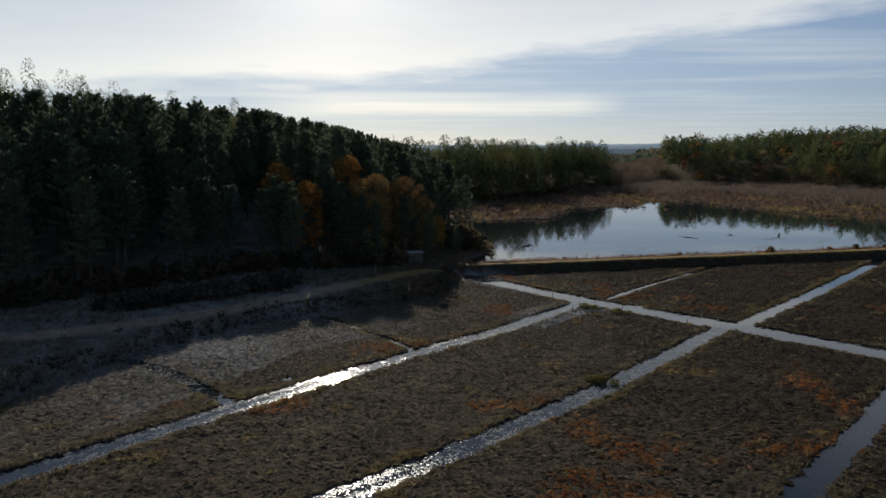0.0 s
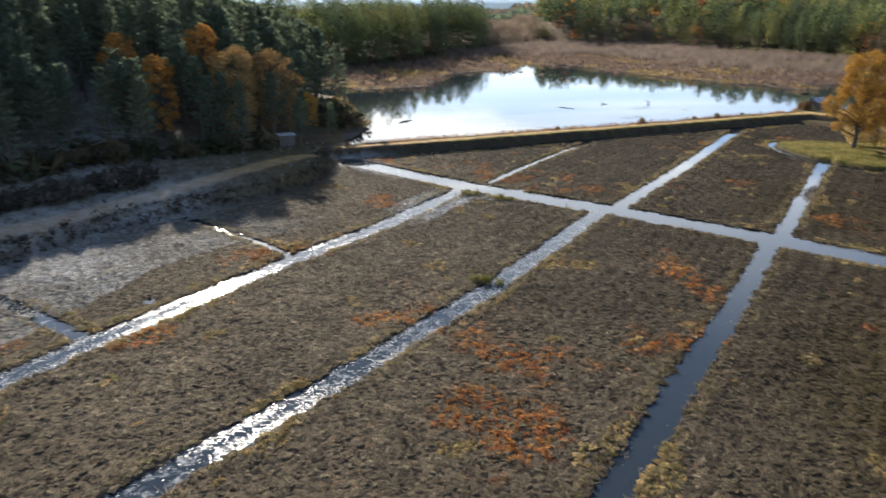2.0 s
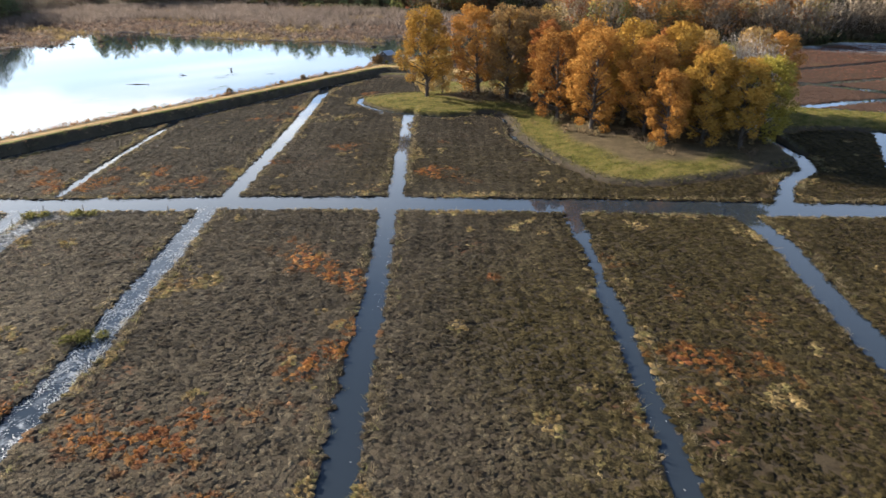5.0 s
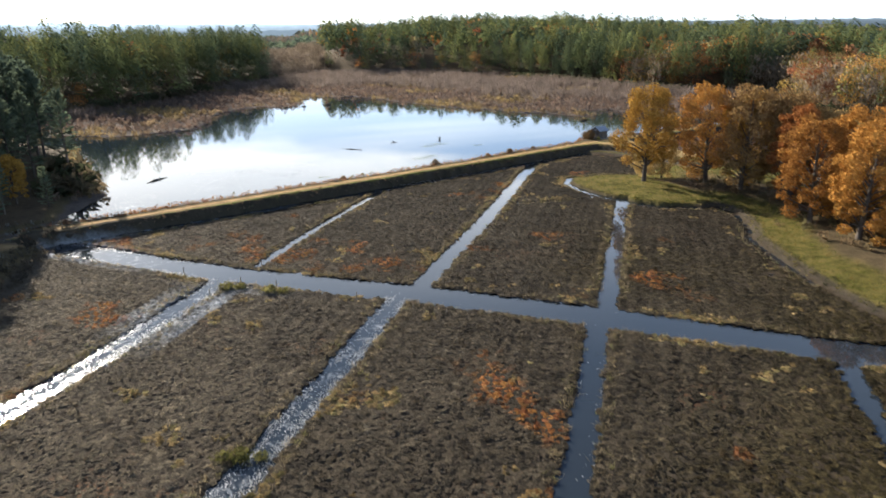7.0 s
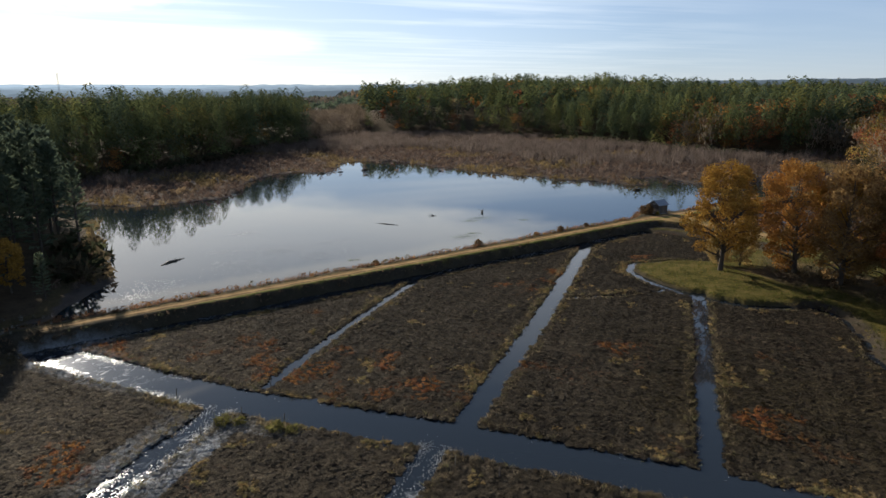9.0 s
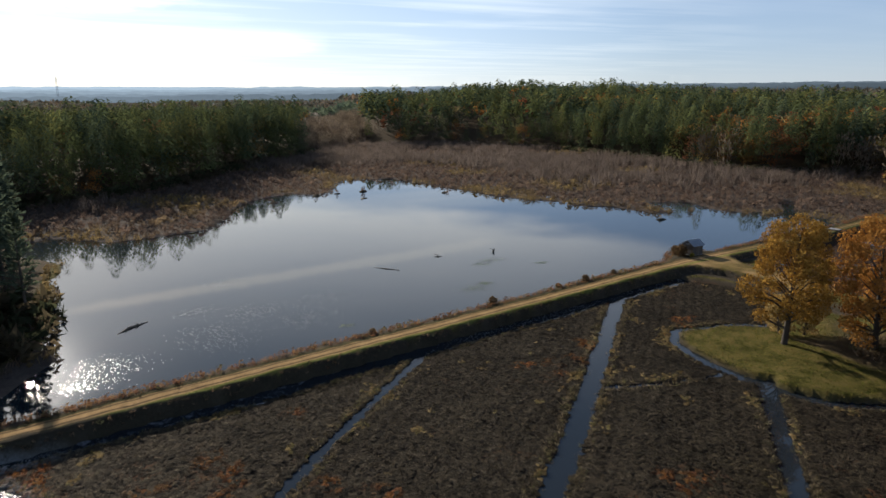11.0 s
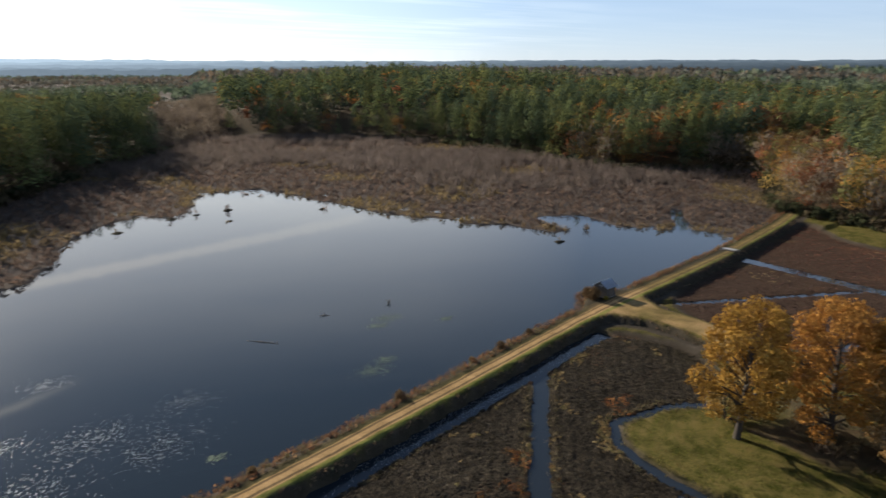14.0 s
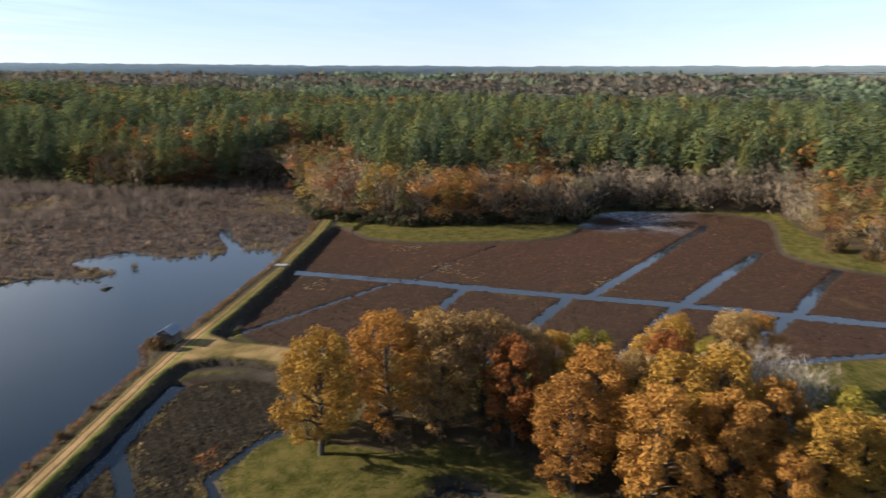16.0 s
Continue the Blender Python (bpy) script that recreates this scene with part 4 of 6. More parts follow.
wx, wy = grove(5.1, -420, 900, -160, 900, rng)
wo = outside(wx, wy, BASIN)
bear = np.degrees(np.arctan2(wx - 15, wy - 30))
far = np.hypot(wx - 25, wy - 60)
keep = (wo > 0.5) & (bear > -62) & ((bear > -14) | (far < 230)) & (bear < 118) & (far < 760) & ((far < 430) | (rng.random(len(wx)) < 0.5))
keep &= ~((line_distance(wx, wy, ROAD) < 4) & (wx < 4))
# an open wet valley runs back from the marsh
valley = line_distance(wx, wy, [(130, 440), (190, 650), (270, 920)]) < 14 + 0.02 * far
wx, wy, wo, far, bear, valley = (v[keep] for v in (wx, wy, wo, far, bear, valley))

# the near wood stands low at its foot and climbs away from the beds
EDGE_X, EDGE_Y = (-110, -45, -39, -33, -26, -15, -7, 0, 4, 8), (20, 48, 54, 66, 78, 86, 92, 99, 112, 121)


def headroom(x, y):
    """How high a tree may stand before its shade passes the bed's edge."""
    s = np.maximum(y - np.interp(x, EDGE_X, EDGE_Y), 0)
    s = np.maximum(y - np.interp(x + 0.16 * s, EDGE_X, EDGE_Y), 0)
    return np.minimum(s * 0.376, np.interp(x, (-100, -70, -45, -28, -12, 8), (33, 33, 31.5, 28, 23.5, 15.5)))


near_left = (wx < 12) & (wy < 215) & (wo < 60) & (wy > 60) & (wx > -95)
room = headroom(wx, wy) - lie(wx, wy)[0]
near_left &= (wo < 34) | (room < 28)
thinned = near_left & (np.random.default_rng(3).random(len(wx)) < 0.3)
crowded = (wx < 12) & (wy < 260) & ((room < 3.5) | ((wx > 5.6) & (wy > 170)) | ((wx > 0) & (wy > 176)) | ((wx > -1) & (wy > 200)))
pines = [white_pine(23 + 1.6 * k, 5.6 + 0.45 * (k % 3), 40 + k, "tall dark green white pine at the wood's edge", low=(0.1, 0.2, 0.3, 0.12, 0.26)[k]) for k in range(5)]
GLADE = [(-14, 132, 1.0, 0), (-27, 128, 0.95, 1), (-20, 139, 1.15, 1), (-8, 136, 0.95, 0), (-1.5, 139, 0.95, 2), (-34, 134, 1.0, 1)]
crowded |= thinned
for gx0, gy0, *_ in GLADE:
    crowded |= np.hypot(wx - gx0, wy - gy0 + 2) < 4.5
near_places = []
for x, y, top, s, k in zip(wx[near_left & ~crowded], wy[near_left & ~crowded], room[near_left & ~crowded], rng.uniform(0.78, 1.08, len(wx)), rng.integers(0, 5, len(wx))):
    near_places.append((x, y, min(s, 0.06 + top / (23 + 1.6 * k)), int(k)))
scatter(pines, near_places, "pines of the near wood")
near_left |= crowded
edge_trees = [broadleaf(16.0, 5.2, 121, oak_brown, "dull orange brown oak among dark pines", 11000, 0.18, 0.08), broadleaf(15.0, 3.6, 122, oak_russet, "tall russet tree among dark pines", 7000, 0.18, 0.08),
              broadleaf(8.0, 2.4, 123, oak_gold, "small pale orange maple at the pines' foot", 4500, 0.15)]
scatter(edge_trees, GLADE, "autumn trees of the near wood")
wx, wy, wo, far, bear, valley = (v[~near_left] for v in (wx, wy, wo, far, bear, valley))

# the rest of the woods: one joined body of simpler trees, dense along its edges
mixed_edge = ((wx > 215) & (wy < 225) & (wy > 60) & (wo < 26)) | ((wx > 205) & (wy < 60) & (wo < 18))
grey_edge = (wx > 255) & (wy < 85) & (wy > 10) & (wo < 26)
chance = rng.random(len(wx))
blotch = fbm(wx, wy, 70, 2, 91)
leafy_tree = np.where(mixed_edge, chance < 0.95, chance < np.where(bear > 45, 0.16, 0.06) + np.where(bear > 35, 0.55, 0.12) * smooth(blotch, 0.15, 0.45) + 0.25 * smooth(far, 420, 700))
edge = ((wo < 16) & (far < 480)) | (far < 250)
green = np.array([(0.09, 0.11, 0.052), (0.112, 0.13, 0.052), (0.155, 0.155, 0.055), (0.088, 0.115, 0.066), (0.075, 0.096, 0.058), (0.128, 0.145, 0.06)])
autumn = 0.9 * np.array([(0.34, 0.15, 0.045), (0.36, 0.2, 0.055), (0.26, 0.13, 0.045), (0.28, 0.19, 0.06), (0.19, 0.1, 0.05), (0.2, 0.16, 0.075), (0.15, 0.14, 0.05), (0.26, 0.1, 0.05), (0.17, 0.13, 0.08)])
bare_tints = np.array([(0.2, 0.16, 0.12), (0.24, 0.19, 0.14), (0.17, 0.135, 0.1)])


def rounded_crown(v, f):
    """Faces turned outwards from the crown's axis, and normals that follow the crown's round."""
    out = v * np.array([4.0, 4.0, 0]) + np.stack([0 * v[:, 0], 0 * v[:, 0], 0.15 + 1.1 * (v[:, 2] - 0.4)], -1)
    out /= np.linalg.norm(out, axis=1, keepdims=True) + 1e-6
    face = np.cross(v[f[:, 1]] - v[f[:, 0]], v[f[:, 2]] - v[f[:, 0]])
    back = (face * out[f].mean(1)).sum(1) < 0
    f = np.where(back[:, None], f[:, ::-1], f)
    face = np.where(back[:, None], -face, face)
    face /= np.linalg.norm(face, axis=1, keepdims=True) + 1e-9
    lean = np.zeros_like(v)
    for k in range(3):
        lean[f[:, k]] += face
    n = 0.55 * out + 0.45 * lean / (np.linalg.norm(lean, axis=1, keepdims=True) + 1e-6)
    return f, n / np.linalg.norm(n, axis=1, keepdims=True)


def plant(where, shapes, tints, low, high, name, label, mat, own=None):
    """One joined mesh of trees: shapes (points, triangles) one metre high, at plan places."""
    x, y = wx[where], wy[where]
    if not len(x):
        return
    z = height(x, y)
    kind = rng.integers(0, len(shapes), len(x))
    vs, fs, cs, ns, base = [], [], [], [], 0
    for k, (sv, sf) in enumerate(shapes):
        sel = np.where(kind == k)[0]
        if not len(sel):
            continue
        sf, sn = rounded_crown(sv, sf)
        a = rng.uniform(0, 2 * math.pi, len(sel))
        s = rng.uniform(low, high, len(sel)) * np.where((x[sel] < 10) & (y[sel] < 330), 0.86, 1.0) * (1 + 0.24 * fbm(x[sel], y[sel], 42, 2, 95))
        # west of the wet valley the wood sinks away behind its edge
        west = (y[sel] > 230) & (x[sel] < 130 + 0.3 * np.maximum(y[sel] - 440, 0))
        s = s * np.where(west, 1 - 0.42 * smooth(outside(x[sel], y[sel], BASIN), 35, 120), 1.0)
        ca, sa = np.cos(a)[:, None], np.sin(a)[:, None]
        wide = (s * rng.uniform(0.85, 1.2, len(sel)))[:, None]
        px = (sv[None, :, 0] * ca - sv[None, :, 1] * sa) * wide + x[sel][:, None]
        py = (sv[None, :, 0] * sa + sv[None, :, 1] * ca) * wide + y[sel][:, None]
        pz = sv[None, :, 2] * s[:, None] + z[sel][:, None]
        vs.append(np.stack([px, py, pz], -1).reshape(-1, 3))
        ns.append(np.stack([sn[None, :, 0] * ca - sn[None, :, 1] * sa, sn[None, :, 0] * sa + sn[None, :, 1] * ca, np.repeat(sn[None, :, 2], len(sel), 0)], -1).reshape(-1, 3))
        fs.append((sf[None] + (np.arange(len(sel)) * len(sv))[:, None, None]).reshape(-1, 3) + base)
        base += len(sel) * len(sv)
        c = (tints[rng.integers(0, len(tints), len(sel))] if own is None else own[where][sel]) * rng.uniform(0.7, 1.3, (len(sel), 1))
        cs.append(np.repeat(np.concatenate([c, np.ones((len(sel), 1))], 1), len(sv), 0))
    me = mesh_of(name, np.concatenate(vs), np.concatenate(fs), mat, True)
    me.normals_split_custom_set_from_vertices(np.concatenate(ns))
    paint(me, "tint", np.concatenate(cs))
    tagged(new(name, me), label, "trees", kind="stuff")


def far_pine(r, n, low):
    """A pine a metre high: uneven tiers of boughs round a lopsided crown, ragged at the rim and blunt at the top."""
    m = 4 * n
    u = low + (0.985 - low) * ((np.arange(m) + r.uniform(0, 1, m)) / m) ** 1.05
    a = np.arange(m) * 2.4 + r.uniform(-0.4, 0.4, m)
    top = np.clip((1 - u) / (1 - low), 0, 1)
    tiers = r.integers(4, 8)
    lobes = 1 + 0.16 * np.cos(2 * a + r.uniform(0, 6) + 7 * u) + 0.13 * np.cos(5 * a + r.uniform(0, 6)) + 0.2 * np.sin(u * 6.28 * tiers + 1.8 * np.cos(a + r.uniform(0, 6)))
    rad = 0.14 * (0.1 + 0.9 * top ** r.uniform(0.42, 0.7)) * lobes * r.uniform(0.82, 1.1, m)
    ca, sa = np.cos(a), np.sin(a)
    drift = r.normal(0, 0.03, 2)
    p = np.stack([rad * ca + drift[0] * u, rad * sa + drift[1] * u, u], -1)
    side = np.stack([-sa, ca, 0 * a], -1) + r.normal(size=(m, 3)) * 0.12
    down = np.stack([0.85 * ca, 0.85 * sa, -0.42 + 0 * a], -1) + r.normal(size=(m, 3)) * 0.16
    s = (0.33 / n ** 0.5 * r.uniform(0.6, 1.3, m) * (0.45 + 0.6 * top))[:, None]
    v = np.stack([p - down * s * 0.9, p + down * s * r.uniform(0.4, 1.0, (m, 1)) + side * s * 0.48, p + down * s * r.uniform(0.4, 1.0, (m, 1)) - side * s * 0.48], 1)
    return v.reshape(-1, 3), np.arange(3 * m).reshape(-1, 3)


def far_bare(r, n):
    """A leafless crown: fine twigs swept up and out, a metre high."""
    p = r.normal(size=(n, 3)) * np.array([0.15, 0.15, 0.2]) + np.array([0, 0, 0.58])
    p[:, 2] = np.clip(p[:, 2], 0.12, 0.93)
    way = p * np.array([1.6, 1.6, 0]) + np.array([0, 0, 0.75]) + r.normal(size=(n, 3)) * 0.25
    return plumes(p, way, r.uniform(0.05, 0.11, n), r, 0.16)


def far_leafy(r, n, bottom, leaf):
    lumps = r.integers(7, 11)
    c = np.stack([r.normal(0, 0.14, lumps), r.normal(0, 0.14, lumps), r.uniform(bottom + 0.1, 0.9, lumps)], -1)
    return leaf_cloud(c, r.uniform(0.1, 0.19, lumps), n, leaf, r, 0.4, 0.6)


shape_rng = np.random.default_rng(11)
edge_pines = [far_pine(shape_rng, 124, 0.1 + 0.06 * k) for k in range(8)]
mid_pines = [far_pine(shape_rng, 24, 0.5) for k in range(8)]
deep_pines = [far_pine(shape_rng, 7, 0.55) for k in range(6)]
edge_leafy = [far_leafy(shape_rng, 640, 0.05, 0.019) for k in range(7)]
mid_leafy = [far_leafy(shape_rng, 110, 0.25, 0.046) for k in range(5)]
deep_leafy = [far_leafy(shape_rng, 30, 0.35, 0.085) for k in range(5)]
bare_crowns = [far_bare(shape_rng, 170) for k in range(5)]
plant(valley, bare_crowns, bare_tints * 0.8, 5, 10, "swamp_trees", "low bare grey brown trees in the wet valley", woods_leaf)
edge, leafy_tree, grey_edge = edge & ~valley, leafy_tree & ~valley, grey_edge & ~valley
plant(edge & ~leafy_tree, edge_pines, green, 15, 27, "pine_wood_edge", "dark green pines along the wood's edge", woods_leaf)
plant(~edge & ~leafy_tree & ~valley & (far < 430), mid_pines, green, 15, 27, "inner_pine_wood", "dense dark green pine wood behind its edge", woods_leaf)
plant(~edge & ~leafy_tree & ~valley & (far >= 430), deep_pines, green, 15, 28, "pine_wood", "dense dark green pine wood", woods_leaf)
leafless = grey_edge | ((rng.random(len(wx)) < 0.4) & (wo < 40))
plant(edge & leafy_tree & ~leafless, edge_leafy, autumn, 11, 19, "autumn_wood_edge", "orange, gold and russet trees along the wood", woods_leaf)
plant(~edge & leafy_tree & ~leafless & ~valley & (far < 430), mid_leafy, autumn, 14, 21, "inner_autumn_wood", "autumn trees among pines behind the edge", woods_leaf)
plant(~edge & leafy_tree & ~leafless & ~valley & (far >= 430), deep_leafy, autumn, 14, 21, "autumn_wood", "scattered autumn trees among pines", woods_leaf)
plant(leafy_tree & leafless, bare_crowns, bare_tints, 10, 16, "bare_wood_edge", "leafless grey brown trees along the wood", woods_leaf)

# distant canopy, thinning to clumps of crowns
wx, wy = grove(17, -1500, 3300, -900, 3300, rng)
bear = np.degrees(np.arctan2(wx - 15, wy - 30))
far = np.hypot(wx - 25, wy - 60)
keep = (far > 740) & (far < 3500) & (bear > -42) & (bear < 116) & (rng.random(len(wx)) < np.clip(1.15 - far / 4200, 0.3, 1)) & (fbm(wx, wy, 240, 2, 66) < 0.34)
wx, wy, far = wx[keep], wy[keep], far[keep]
crown_rng = np.random.default_rng(5)
far_crowns = [leaf_cloud(np.array([[0, 0, 0.55], [0.25, 0.1, 0.4], [-0.2, 0.2, 0.45]]), np.array([0.4, 0.35, 0.35]), 10, 0.28, crown_rng) for k in range(5)]
faint_crowns = [leaf_cloud(np.array([[0, 0, 0.55], [0.25, 0.1, 0.4], [-0.2, 0.2, 0.45]]), np.array([0.4, 0.35, 0.35]), 6, 0.36, crown_rng) for k in range(5)]
# greyed, bluish tints: part of the distance haze is put into the tree colour
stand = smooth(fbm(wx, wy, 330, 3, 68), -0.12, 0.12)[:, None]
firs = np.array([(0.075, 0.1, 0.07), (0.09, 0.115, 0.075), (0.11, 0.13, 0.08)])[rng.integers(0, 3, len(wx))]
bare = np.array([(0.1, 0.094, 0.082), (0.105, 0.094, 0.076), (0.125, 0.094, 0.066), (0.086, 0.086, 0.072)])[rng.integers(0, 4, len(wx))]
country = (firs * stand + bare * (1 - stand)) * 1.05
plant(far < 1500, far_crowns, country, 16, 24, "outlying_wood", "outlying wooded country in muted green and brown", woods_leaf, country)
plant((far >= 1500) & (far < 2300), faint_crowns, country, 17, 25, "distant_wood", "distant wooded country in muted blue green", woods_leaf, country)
# low ridges on the horizon, one behind another; their haze is painted on as a blue glow, paler with distance and
# towards the sun
m_far = bpy.data.materials.new("far_ridge")
m_far.use_nodes = True
tr = m_far.node_tree
b_far = tr.nodes["Principled BSDF"]
b_far.inputs["Roughness"].default_value = 1.0
n_far = node(tr, "ShaderNodeTexNoise", Scale=0.02, Detail=9.0, Roughness=0.75)
wire(tr, node(tr, "ShaderNodeTexCoord"), n_far, 3)
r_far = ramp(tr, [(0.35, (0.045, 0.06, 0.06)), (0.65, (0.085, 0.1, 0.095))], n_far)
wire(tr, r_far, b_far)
haze_glow = node(tr, "ShaderNodeAttribute", attribute_name="haze_glow")
wire(tr, haze_glow, b_far, 0, "Emission Color")
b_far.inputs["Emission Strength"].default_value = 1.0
az = np.radians(np.linspace(-80, 150, 900))
k = np.arange(899)
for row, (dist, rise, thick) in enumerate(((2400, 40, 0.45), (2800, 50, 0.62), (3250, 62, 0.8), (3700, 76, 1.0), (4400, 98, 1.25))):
    top = rise + 17 * smooth(np.degrees(az), 8, 55) + 10 * fbm(az * 30, az * 0 + dist, 6, 4, 4 + row) + 6 * fbm(az * 500, az * 0 + dist, 6, 3, 9 + row)
    crest = np.stack([np.sin(az) * dist, np.cos(az) * dist, top], -1)
    foot = np.stack([np.sin(az) * (dist - 30), np.cos(az) * (dist - 30), az * 0 - 10], -1)
    # emission standing in for haze, strongest round the sun's bearing
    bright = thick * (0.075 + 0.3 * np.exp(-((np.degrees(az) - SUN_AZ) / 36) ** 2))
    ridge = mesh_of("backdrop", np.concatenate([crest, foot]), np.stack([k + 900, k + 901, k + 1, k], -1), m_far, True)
    paint(ridge, "haze_glow", np.tile(np.stack([bright * 0.64, bright * 0.82, bright, 0 * az + 1], -1), (2, 1)))
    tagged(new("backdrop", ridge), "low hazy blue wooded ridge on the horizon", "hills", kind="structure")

# ---- autumn trees on the island ----
oaks = [broadleaf(16.0, 5.2, 101, oak_gold, "golden brown oak on the grassy island", 13500, 0.18, 0.22),
        broadleaf(16.0, 5.2, 102, oak_russet, "russet oak on the grassy island", 13500, 0.18, 0.1),
        broadleaf(16.0, 5.1, 103, oak_gold, "yellow oak on the grassy island", 13000, 0.18, 0.06),
        broadleaf(16.0, 5.0, 104, oak_russet, "orange brown oak on the grassy island", 13000, 0.18, 0.04),
        broadleaf(14.0, 3.6, 105, oak_red, "red maple on the grassy island", 8500, 0.17, 0.12),
        broadleaf(12.0, 4.2, 106, oak_olive, "olive yellow tree on the grassy island", 9000, 0.17, 0.1),
        broadleaf(13.5, 4.6, 107, twigs, "pale leafless tree on the grassy island", 1500, wood=pale_bark, bare=True),
        broadleaf(8.0, 2.9, 108, oak_tan, "small tawny tree beside the golden oak", 5500, 0.15, 0.08),
        broadleaf(16.0, 4.9, 109, oak_brown, "dull brown oak with thinning leaves on the island", 12000, 0.17, 0.1)]
ISLE = [(96.7, 107, 1.07, 0), (102.8, 108.6, 1.0, 7), (100.2, 110.6, 0.7, 7),
        (105, 100.5, 1.08, 1), (105.5, 93.6, 1.1, 8), (110, 96.5, 1.0, 2), (108.5, 88.6, 1.06, 8), (104.5, 83.6, 1.1, 4), (111, 83.5, 0.9, 8),
        (114.8, 79.8, 0.75, 2), (118.6, 74.4, 0.95, 5), (111, 74.5, 0.85, 4),
        (97, 75.6, 0.93, 1), (102.5, 73.4, 1.0, 3), (94.2, 67.2, 0.97, 3), (101, 65.6, 1.02, 2), (108, 69, 0.85, 8), (112.6, 64.4, 1.05, 4), (105, 59.8, 1.0, 2), (96, 59, 0.9, 1),
        (110.5, 58, 0.9, 8), (112.4, 53.2, 1.05, 6), (109.2, 48.2, 1.05, 6), (115.4, 49.5, 0.95, 6), (104, 52.8, 0.85, 1), (97.2, 50.4, 0.85, 2), (93, 54, 0.68, 3), (98.6, 45.4, 0.8, 0),
        (105.5, 45, 1.05, 5), (117, 67.5, 0.75, 0), (119, 58, 0.95, 5), (123.5, 63, 0.85, 2), (124, 55, 0.9, 8), (128, 52, 0.85, 1)]
scatter(oaks, ISLE, "trees on the island")


# ---- undergrowth: marsh scrub, bank brush, tufts on the beds ----
def place_stuff(x, y, z, shapes, tints, low, high, name, label, category, mat=None, soft=False):
    """One joined body of small plants: shapes a metre high at places, each with a tint."""
    kind = rng.integers(0, len(shapes), len(x))
    s = rng.uniform(0, 1, len(x)) * (high - low) + low
    vs, fs, cs, base = [], [], [], 0
    for k, (sv, sf) in enumerate(shapes):
        sel = np.where(kind == k)[0]
        if not len(sel):
            continue
        a = rng.uniform(0, 2 * math.pi, len(sel))
        ca, sa, ss = np.cos(a)[:, None], np.sin(a)[:, None], s[sel][:, None]
        px = (sv[None, :, 0] * ca - sv[None, :, 1] * sa) * ss + x[sel][:, None]
        py = (sv[None, :, 0] * sa + sv[None, :, 1] * ca) * ss + y[sel][:, None]
        pz = sv[None, :, 2] * ss + z[sel][:, None]
        vs.append(np.stack([px, py, pz], -1).reshape(-1, 3))
        fs.append((sf[None] + (np.arange(len(sel)) * len(sv))[:, None, None]).reshape(-1, 3) + base)
        base += len(sel) * len(sv)
        c = tints[sel] * rng.uniform(0.75, 1.25, (len(sel), 1))
        cs.append(np.repeat(np.concatenate([c, np.ones((len(sel), 1))], 1), len(sv), 0))
    me = mesh_of(name, np.concatenate(vs), np.concatenate(fs), mat or tuft_leaf, soft)
    paint(me, "tint", np.concatenate(cs))
    return tagged(new(name, me), label, category, kind="stuff")


def blades(r, n, wide, lean, reach=0.25):
    """Thin blades or twigs fanning up from one foot, a metre high."""
    foot = r.normal(size=(n, 3)) * np.array([reach, reach, 0]) * 0.6
    tip = foot + np.stack([r.normal(0, lean, n), r.normal(0, lean, n), r.uniform(0.55, 1.0, n)], -1)
    side = r.normal(size=(n, 3)) * np.array([1, 1, 0.1])
    side *= wide / np.linalg.norm(side, axis=1, keepdims=True)
    v = np.stack([foot - side, foot + side, tip], 1).reshape(-1, 3)
    return v, np.arange(3 * n).reshape(-1, 3)


def bush(r, n, leaf):
    """A low rounded bush of loose clusters, a metre high."""
    d = r.normal(size=(n, 3))
    d /= np.linalg.norm(d, axis=1, keepdims=True)
    p = d * r.uniform(0.5, 1.0, (n, 1)) * np.array([0.55, 0.55, 0.5]) + np.array([0, 0, 0.5])
    return clusters(p, leaf * r.uniform(0.7, 1.3, n), r, 0.9)


def mound(r, sides=5):
    """A low ragged cushion of matted vines about a metre across, with a tuft at its crown."""
    a = np.arange(sides) * 2 * math.pi / sides + r.uniform(-0.4, 0.4, sides)
    rad = r.uniform(0.32, 0.75, sides)
    rim = np.stack([np.cos(a) * rad, np.sin(a) * rad, r.uniform(-0.06, 0.06, sides)], -1)
    v = np.concatenate([rim, [[r.normal(0, 0.16), r.normal(0, 0.16), r.uniform(0.08, 0.2)]]])
    k = np.arange(sides)
    return v, np.stack([k, (k + 1) % sides, np.full(sides, sides)], -1)


def choose(palette, n):
    return np.array(palette)[rng.integers(0, len(palette), n)]


plant_rng = np.random.default_rng(23)
dike_x, dike_y = [p[0] for p in DIKE], [p[1] for p in DIKE]

# scrub over the marsh, thicker and taller towards the far wood
mx, my = grove(2.0, -70, 300, 140, 640, rng)
inside = ((outside(mx, my, BASIN) < 2) | ((line_distance(mx, my, [(130, 440), (190, 650)]) < 26) & (my > 400))) & (my > np.interp(mx, dike_x, dike_y) + 5) & (outside(mx, my, BOG_FAR) > 3)
mx, my = mx[inside], my[inside]
mz = height(mx, my)
dry = mz > 0.72
mx, my, mz = mx[dry], my[dry], mz[dry]
depth = outside(mx, my, POND)
tall = smooth(depth, 20, 90) * smooth(fbm(mx, my, 45, 2, 33), -0.5, 0.4)
scrub = [blades(plant_rng, 16, 0.05, 0.3, 0.4) for k in range(4)] + [bush(plant_rng, 12, 0.3) for k in range(3)]
pal = [(0.105, 0.075, 0.06), (0.13, 0.09, 0.07), (0.085, 0.063, 0.052), (0.15, 0.107, 0.082), (0.115, 0.088, 0.074)]
